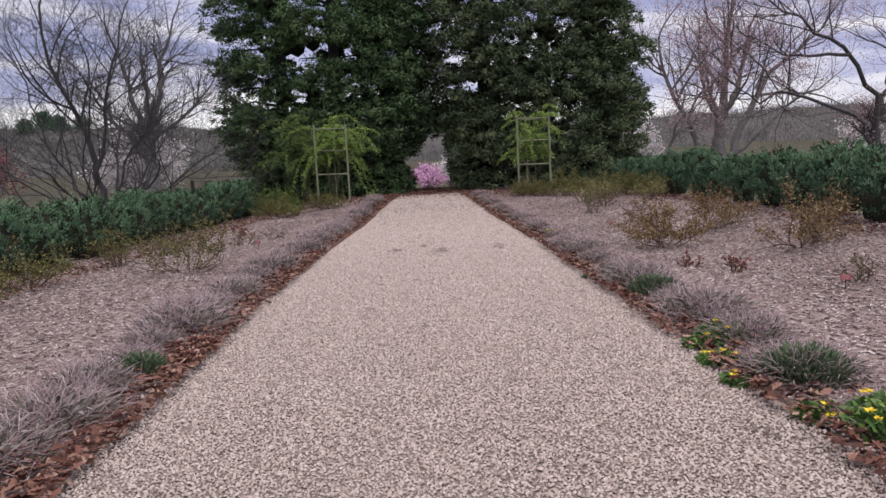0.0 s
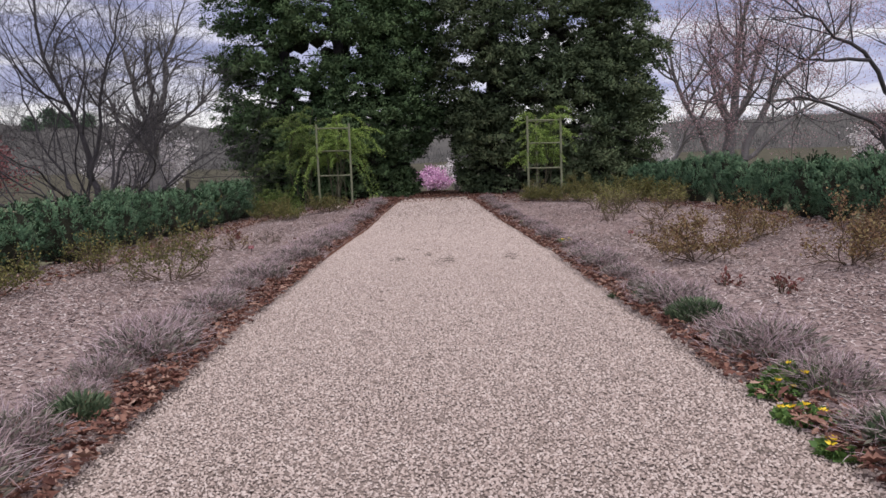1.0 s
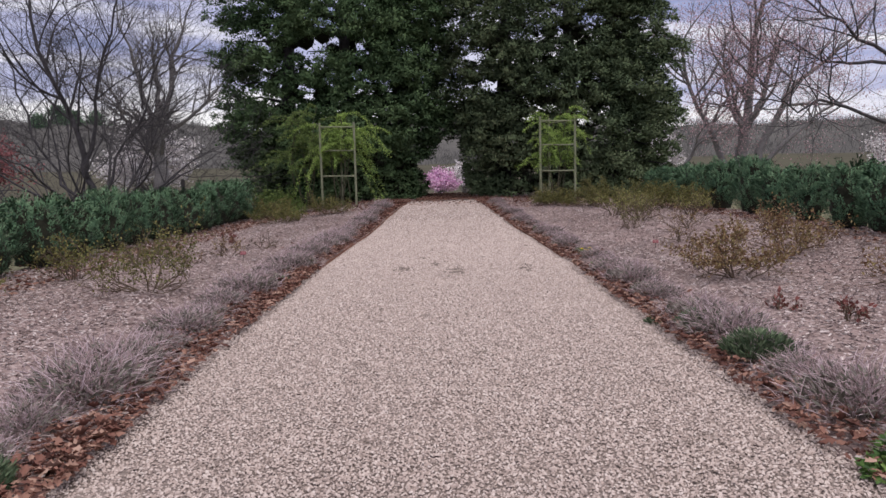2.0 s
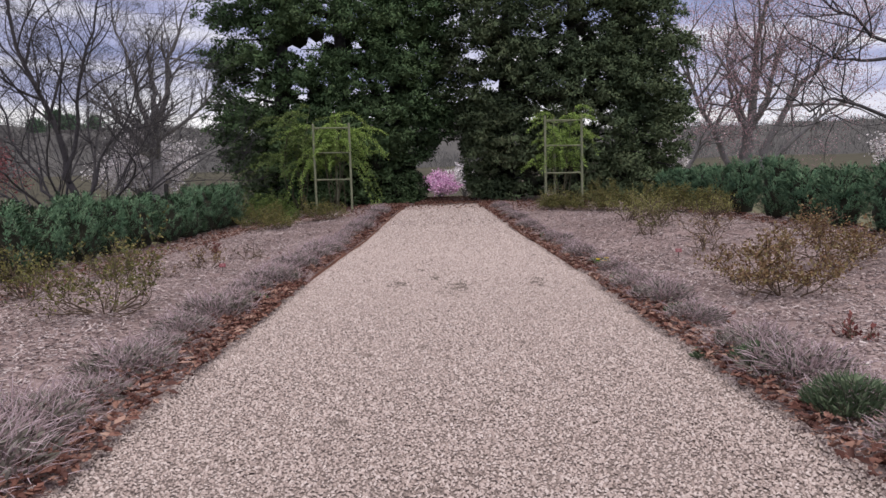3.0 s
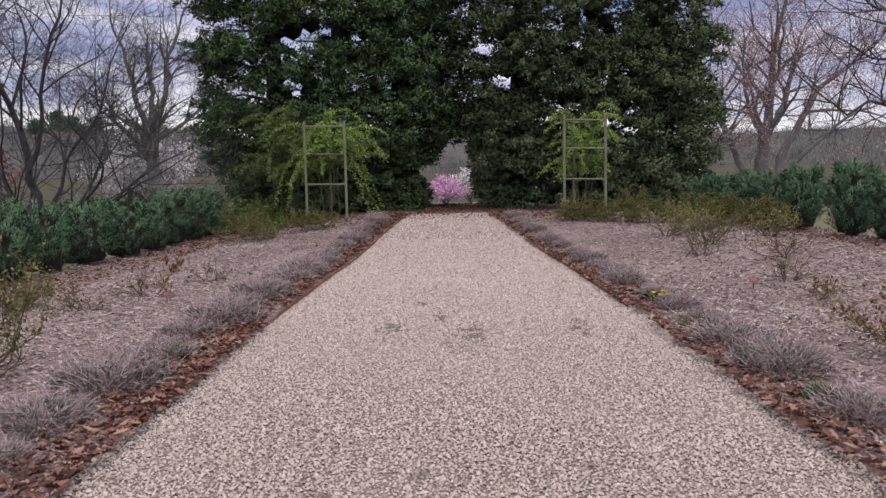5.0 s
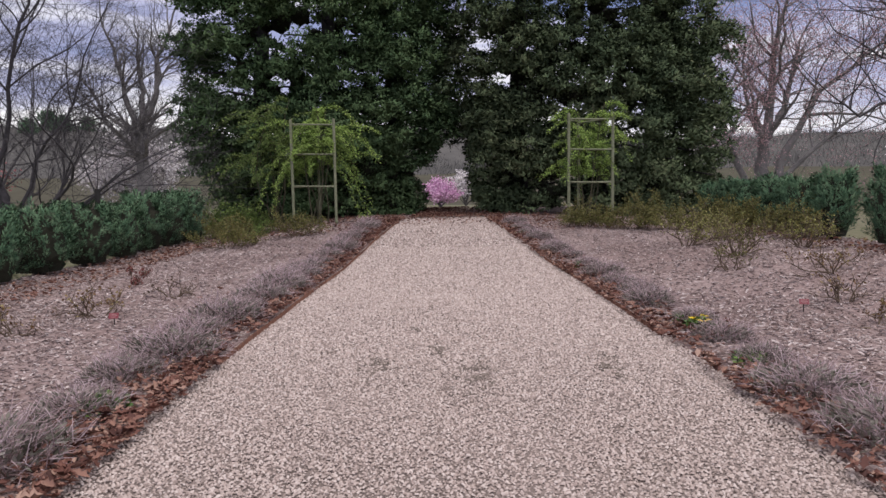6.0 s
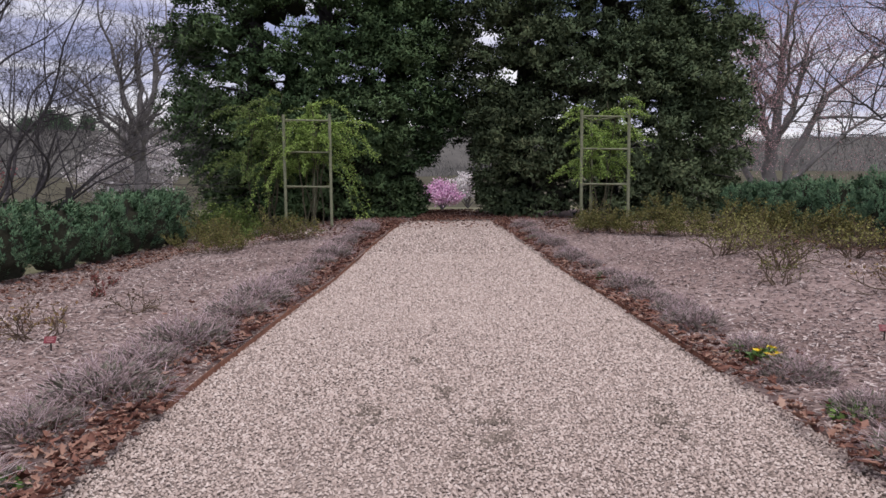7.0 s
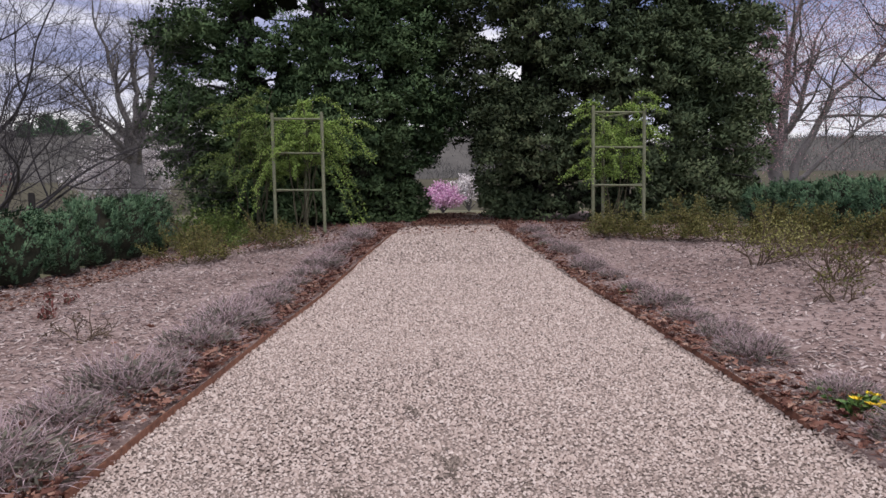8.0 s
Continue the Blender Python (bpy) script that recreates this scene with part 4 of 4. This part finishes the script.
# ---- celandine patches by the path ----
def celandine(x, y, r, h, flowers, seed):
    rng = np.random.default_rng(seed)
    if flowers:
        ob = thing("celandine", "low green patch of yellow flowering celandine at the path edge", "flower", "celandines", at=land_pose(x, y))
    else:
        ob = thing("dianthus_tuft", "blue green tuft of narrow dianthus leaves at the path edge", "plant", "dianthus tufts", at=land_pose(x, y))
    tuft = flowers == 0
    m = int((2600 if tuft else 1500) * r * r / 0.04)
    w, s = rng.uniform(0, 2 * math.pi, m), np.sqrt(rng.uniform(0, 1, m))
    p = np.c_[s * r * np.cos(w), s * r * np.sin(w), 0.01 + h * rng.uniform(0.2, 1, m) * (1 - 0.6 * s ** 2)]
    v, f = leaves(rng, p, np.c_[np.cos(w), np.sin(w), rng.uniform(-0.2, 0.8, m) + tuft] + rng.normal(0, 0.5, (m, 3)), 0.045 if tuft else 0.032, 0.010 if tuft else 0.026)
    part("foliage", mesh_of("foliage", v, f, TUFT_LEAF if tuft else FRESH_LEAF), ob)
    for k in range(flowers):
        a, q = rng.uniform(0, 2 * math.pi), math.sqrt(rng.uniform(0, 1)) * r * 0.95
        c = np.array([q * math.cos(a), q * math.sin(a), h * (1.05 - 0.5 * (q / r) ** 2) + 0.022])
        t = np.arange(8) * math.pi / 4
        v, f = leaves(rng, np.repeat(c[None], 8, 0), np.c_[np.cos(t), np.sin(t), np.full(8, 0.45)], 0.021, 0.013)
        part("flower", mesh_of("flower", v, f, YELLOW), ob, "small bright yellow flower")
    return ob


for k, (x, y, r, h, n) in enumerate(((1.72, 1.75, 0.20, 0.13, 12), (1.53, 1.95, 0.10, 0.03, 4), (1.42, 2.40, 0.08, 0.025, 3), (1.45, 2.72, 0.10, 0.03, 4), (1.47, 3.02, 0.09, 0.04, 3), (1.60, 3.10, 0.13, 0.10, 2),
                                     (1.56, 5.08, 0.14, 0.12, 0), (1.62, 4.42, 0.17, 0.14, 0), (1.55, 6.38, 0.08, 0.07, 0), (1.66, 2.35, 0.16, 0.15, 0), (-1.42, 2.97, 0.11, 0.10, 0), (1.57, 8.95, 0.08, 0.085, 7), (1.33, 5.30, 0.035, 0.015, 0))):
    celandine(x, y, r, h, n, 500 + k)


# ---- small things ----
def plant_tag(x, y, turn):
    ob = thing("plant_tag", "small red plant label on a short stake in the mulch", "plant label", "plant labels", at=land_pose(x, y, turn))
    v, f = bar((0, 0, -0.02), (0, 0.0, 0.09), 0.008)
    part("stake", mesh_of("stake", v, f, DARK_POST), ob, "thin dark stake")
    bm = bmesh.new()
    bmesh.ops.create_cube(bm, size=1.0, matrix=pose(0, -0.01, 0.10, 55) @ Matrix.Diagonal((0.066, 0.044, 0.004, 1)))
    bmesh.ops.bevel(bm, geom=bm.edges[:], offset=0.0012, segments=1, affect="EDGES")
    me = bpy.data.meshes.new("plate")
    bm.to_mesh(me)
    bm.free()
    me.materials.append(TAG_RED)
    plate = part("plate", me, ob, "red plastic plate")
    for q, wd in ((0.010, 0.040), (-0.001, 0.046), (-0.012, 0.030)):
        bm = bmesh.new()
        bmesh.ops.create_cube(bm, size=1.0, matrix=pose(0, -0.01, 0.10, 55) @ pose(0, q, 0.0032) @ Matrix.Diagonal((wd, 0.003, 0.001, 1)))
        me = bpy.data.meshes.new("writing")
        bm.to_mesh(me)
        bm.free()
        me.materials.append(TAG_INK)
        part("writing", me, plate)


plant_tag(-2.44, 9.25, 10)
plant_tag(2.49, 9.45, -12)
plant_tag(2.90, 4.28, -25)

post = thing("stake", "short dark stake standing behind the hedge", "stake", at=land_pose(-5.05, 14.3))
v, f = joined([bar((0, 0, -0.05), (0, 0, 0.98), 0.075), bar((0, 0, 0.979), (0, 0, 1.0), 0.06)])
part("shaft", mesh_of("shaft", v, f, DARK_POST), post)


def edging(line, y0, y1, label):
    """A thin rusty strip that stands along the gravel, wavering slightly."""
    ys = np.arange(y0, y1, 0.1)
    rows = []
    for y in ys:
        x = float(edge(y, line)) + 0.02 * noise.noise((y * 0.8, 0, 3))
        z = float(land(y))
        t = 0.034 + 0.016 * noise.noise((y * 1.1, 4, 3))
        rows.append([(x - 0.005, y, z - 0.08), (x - 0.005, y, z + t), (x + 0.005, y, z + t), (x + 0.005, y, z - 0.08)])
    v = np.array(rows)
    n, m = v.shape[:2]
    i, j = np.meshgrid(np.arange(n - 1), np.arange(m - 1), indexing="ij")
    f = np.stack([i * m + j, i * m + j + 1, (i + 1) * m + j + 1, (i + 1) * m + j], -1).reshape(-1, 4)
    tagged(new("edging_strip", mesh_of("edging_strip", v.reshape(-1, 3), f, RUST)), label, "edging", kind="structure")


edging(LEFT_EDGE, 8.2, 17.5, "rusty steel edging strip along the gravel")
edging(RIGHT_EDGE, 8.8, 13.0, "rusty steel edging strip along the gravel")


# ---- fallen leaves ----
def litter(count, line, side, near, far, seed, y0, y1):
    rng = np.random.default_rng(seed)
    y = rng.uniform(y0, y1, count)
    x = edge(y, line) + side * (near + np.abs(rng.normal(0, 1, count)) * far)
    dense = np.array([noise.noise((a * 1.1 + seed, b * 1.3, 2)) for a, b in zip(x, y)])
    ok = dense > rng.uniform(-0.9, 0.15, count)
    x, y = x[ok], y[ok]
    n = len(x)
    c = np.c_[x, y, soil(x, y) + 0.035 + rng.uniform(0, 0.03, n)]
    a = rng.uniform(0, 2 * math.pi, n)
    d = np.c_[np.cos(a), np.sin(a), rng.normal(0, 0.25, n)]
    d = unit(d)
    s = unit(np.cross(d, np.c_[rng.normal(0, 0.35, n), rng.normal(0, 0.35, n), np.ones(n)]))
    up = np.cross(s, d)
    L, curl = (0.022 + 0.056 * rng.uniform(0, 1, n) ** 2.0)[:, None], rng.uniform(-0.7, 0.9, n)[:, None]
    # a lobed outline round a rib
    shape = ((-0.5, 0.0), (-0.28, 0.12), (-0.14, 0.23), (0.0, 0.14), (0.16, 0.26), (0.27, 0.13), (0.5, 0.0))
    ring = shape + tuple((u, -w) for u, w in shape[-2:0:-1])
    v = np.stack([c + d * L * u + s * L * w * 0.9 + up * L * (curl * abs(w) * 2 + curl * u * u) for u, w in ring] + [c], 1).reshape(-1, 3)
    k = len(ring)
    o = np.arange(n)[:, None] * (k + 1)
    f = np.concatenate([o + np.array([[k, q, (q + 1) % k]]) for q in range(k)])
    tagged(new("fallen_leaves", mesh_of("fallen_leaves", v, f, LITTER)), "curled brown fallen oak leaves along the path edge", "leaves", kind="stuff")


litter(6500, LEFT_EDGE, -1, -0.03, 0.18, 81, 0.8, 8.2)
litter(6500, LEFT_EDGE, -1, 0.015, 0.24, 89, 8.2, 18.5)
litter(1800, LEFT_EDGE, 1, 0.0, 1.4, 84, 16.5, 24.0)
litter(7000, LEFT_EDGE, 1, 0.0, 1.0, 83, 19.0, 24.5)
litter(2600, LEFT_EDGE, -1, 0.1, 1.6, 85, 15.5, 20.0)
litter(2600, RIGHT_EDGE, 1, 0.1, 1.6, 86, 15.5, 20.0)
UNDER_LEFT, UNDER_RIGHT = ((0, -3.75), (30, -3.75)), ((0, 4.05), (30, 4.05))
litter(4500, UNDER_LEFT, -1, 0.0, 0.6, 87, 4.5, 18.0)
litter(3000, UNDER_RIGHT, 1, 0.0, 0.45, 88, 5.0, 18.0)
litter(8000, RIGHT_EDGE, 1, -0.03, 0.17, 82, 0.8, 18.5)


# ---- wood chips ----
def chips(count, x0, x1, y0, y1, seed, scale=1.0):
    rng = np.random.default_rng(seed)
    x, y = rng.uniform(x0, x1, count), rng.uniform(y0, y1, count)
    ok = (x < edge(y, LEFT_EDGE) - 0.05) | (x > edge(y, RIGHT_EDGE) + 0.05)
    x, y = x[ok], y[ok]
    n = len(x)
    z = np.array([0.02 * noise.noise((a * 2.1 + (7 if a < 0 else 19), b * 2.1, 0)) for a, b in zip(x, y)])
    c = np.c_[x, y, soil(x, y) + 0.021 + z + rng.uniform(0, 0.010, n)]
    a = rng.uniform(0, 2 * math.pi, n)
    d = unit(np.c_[np.cos(a), np.sin(a), rng.normal(0, 0.22, n)])
    s = unit(np.cross(d, np.c_[rng.normal(0, 0.3, n), rng.normal(0, 0.3, n), np.ones(n)]))
    up = np.cross(s, d)
    L, W, T = (scale * (0.007 + 0.018 * rng.uniform(0, 1, n) ** 1.4))[:, None], (scale * rng.uniform(0.0035, 0.0075, n))[:, None], 0.002
    v = np.stack([c - d * L - s * W, c + d * L * 0.9 - s * W * 0.7, c + d * L + s * W * 0.8, c - d * L * 0.9 + s * W, c - d * L * 0.8 - up * T * 3, c + d * L * 0.8 - up * T * 3], 1).reshape(-1, 3)
    o = np.arange(n)[:, None] * 6
    f = np.concatenate([o + np.array([t]) for t in ([0, 1, 2], [0, 2, 3], [0, 4, 1], [2, 5, 3])])
    tagged(new("wood_chips", mesh_of("wood_chips", v, f, CHIP)), "weathered greyish pink wood chip mulch", "mulch", kind="stuff")


chips(46000, -4.9, -1.1, 1.0, 10.0, 91)
chips(46000, 1.1, 4.9, 1.0, 10.0, 92)
chips(26000, -4.9, -1.0, 10.0, 18.5, 93, 1.12)
chips(26000, 0.6, 4.9, 10.0, 18.5, 94, 1.12)


# ---- gravel stones ----
def stone_shapes():
    """Rounded pebble: a squashed octahedron whose eight faces are split once round the middle."""
    ring = [(math.cos(w), math.sin(w), 0.0) for w in np.arange(5) * math.pi / 2.5]
    v = np.array([(0, 0, 1.0)] + [(0.72 * x, 0.72 * y, 0.66) for x, y, _ in ring] + [(x, y, -0.1) for x, y, _ in ring])
    f = [(0, 1 + k, 1 + (k + 1) % 5) for k in range(5)]
    for k in range(5):
        a, b = 1 + k, 1 + (k + 1) % 5
        f += [(a, a + 5, b + 5), (a, b + 5, b)]
    return v, np.array(f)


def chip_shape():
    """Small pebble: a short ridge over a four-cornered foot."""
    v = np.array([(0.45, 0.05, 0.9), (-0.45, -0.05, 0.8), (0.9, 0.75, -0.1), (-0.85, 0.8, -0.1), (-0.9, -0.75, -0.1), (0.85, -0.8, -0.1)])
    return v, np.array([(0, 2, 3), (0, 3, 1), (1, 3, 4), (1, 4, 5), (1, 5, 0), (0, 5, 2)])


def stones(name, count, y0, y1, size, seed, plain):
    rng = np.random.default_rng(seed)
    shape, faces = stone_shapes()
    if plain:
        shape, faces = chip_shape()
    gap = math.sqrt((y1 - y0) * 2.75 / count)
    y, x = np.meshgrid(np.arange(y0, y1, gap), np.arange(-1.4, 1.5, gap))
    y, x = (q.ravel() + rng.uniform(-0.55, 0.55, q.size) * gap for q in (y, x))
    l, r = edge(y, LEFT_EDGE), edge(y, RIGHT_EDGE)
    ok = (x > l - 0.04) & (x < r + 0.05)
    x, y, l, r = x[ok], y[ok], l[ok], r[ok]
    count = len(x)
    x = x + np.where(rng.uniform(0, 1, count) < 0.12, rng.normal(0, 0.05, count), 0)
    s = size * rng.uniform(0.55, 1.25, count) * rng.uniform(0.8, 1.1, count)
    v = shape[None] * s[:, None, None] * np.stack([rng.uniform(0.8, 1.3, count), rng.uniform(0.75, 1.1, count), rng.uniform(0.65, 1.1, count)], -1)[:, None]
    v = v * (1 + rng.normal(0, 0.10, (count, len(shape), 1)))
    tilt = rng.normal(0, 0.30, (count, 2))
    v[..., 2] += v[..., 0] * tilt[:, None, 0] + v[..., 1] * tilt[:, None, 1]
    a = rng.uniform(0, 2 * math.pi, count)
    ca, sa = np.cos(a)[:, None], np.sin(a)[:, None]
    v = np.stack([v[..., 0] * ca - v[..., 1] * sa, v[..., 0] * sa + v[..., 1] * ca, v[..., 2]], -1)
    v += np.stack([x, y, land(y) + 0.002 + rng.uniform(0, 0.006, count)], -1)[:, None]
    f = (np.arange(count)[:, None, None] * len(shape) + faces[None]).reshape(-1, 3)
    return mesh_of(name, v.reshape(-1, 3), f, GRAVEL, True)


for k, (n, y0, y1, size, plain) in enumerate(((20000, -1.6, 1.2, 0.0095, True), (78000, 1.2, 4.8, 0.0059, True), (70000, 4.8, 8.4, 0.0062, True), (38000, 8.4, 11.0, 0.0074, True), (28000, 11.0, 14.0, 0.0092, True), (15000, 14.0, 19.0, 0.0125, True))):
    tagged(part("loose_gravel", stones("loose_gravel", n, y0, y1, size, 600 + k, plain), path, "pale rounded pea gravel"), kind="stuff")

rp = random.Random(9)
shape, faces = stone_shapes()
PEBBLES = []
for k in range(8):
    q = shape * np.array([rp.uniform(0.9, 1.4), rp.uniform(0.7, 1.0), rp.uniform(0.6, 0.9)]) * 0.009
    PEBBLES.append(mesh_of("stone", q * np.random.default_rng(k).normal(1, 0.08, (len(shape), 1)), faces, GRAVEL, True))
for k in range(300):
    y = rp.uniform(1.6, 9.5)
    x = rp.uniform(float(edge(y, LEFT_EDGE)) + 0.1, float(edge(y, RIGHT_EDGE)) - 0.1)
    ob = part("stone", PEBBLES[k % 8], path)
    ob.matrix_basis = pose(x, y, float(land(y)) + 0.007, rp.uniform(-15, 15), rp.uniform(-15, 15), rp.uniform(0, 360))

# dark scuffed spots where damp stones show
DARK_GRAVEL = material("damp_gravel", [(0.07, 0.055, 0.047), (0.15, 0.12, 0.105), (0.27, 0.22, 0.195)], 0.7, 60, 0.2, 0.8)


def scuffs(spots, seed):
    rng = np.random.default_rng(seed)
    shape, faces = chip_shape()
    x, y = [], []
    for cx, cy, r in spots:
        n = int(520 * r * r / 0.04) + 6
        x.append(cx + rng.normal(0, r * 0.32, n))
        y.append(cy + rng.normal(0, r * 1.05, n))
    x, y = np.concatenate(x), np.concatenate(y)
    ok = np.array([noise.noise((a * 14, b * 9, 4)) > 0.0 for a, b in zip(x, y)])
    x, y = x[ok], y[ok]
    n = len(x)
    a = rng.uniform(0, 2 * math.pi, n)
    ca, sa = np.cos(a)[:, None], np.sin(a)[:, None]
    v = shape[None] * (0.0075 * rng.uniform(0.6, 1.2, n))[:, None, None]
    v = np.stack([v[..., 0] * ca - v[..., 1] * sa, v[..., 0] * sa + v[..., 1] * ca, v[..., 2]], -1)
    v += np.stack([x, y, land(y) + 0.0065 + rng.uniform(0, 0.004, n)], -1)[:, None]
    f = (np.arange(n)[:, None, None] * len(shape) + faces[None]).reshape(-1, 3)
    tagged(part("damp_gravel", mesh_of("damp_gravel", v.reshape(-1, 3), f, DARK_GRAVEL, True), path, "dark damp gravel in scuffed spots"), kind="stuff")


scuffs(((-0.45, 8.1, 0.12), (0.07, 7.92, 0.18), (0.79, 8.04, 0.14), (-0.12, 8.5, 0.08), (-0.21, 9.87, 0.05), (1.26, 1.85, 0.05), (1.19, 2.5, 0.05), (1.0, 10.2, 0.06), (0.25, 4.68, 0.07), (-0.3, 9.1, 0.05)), 701)
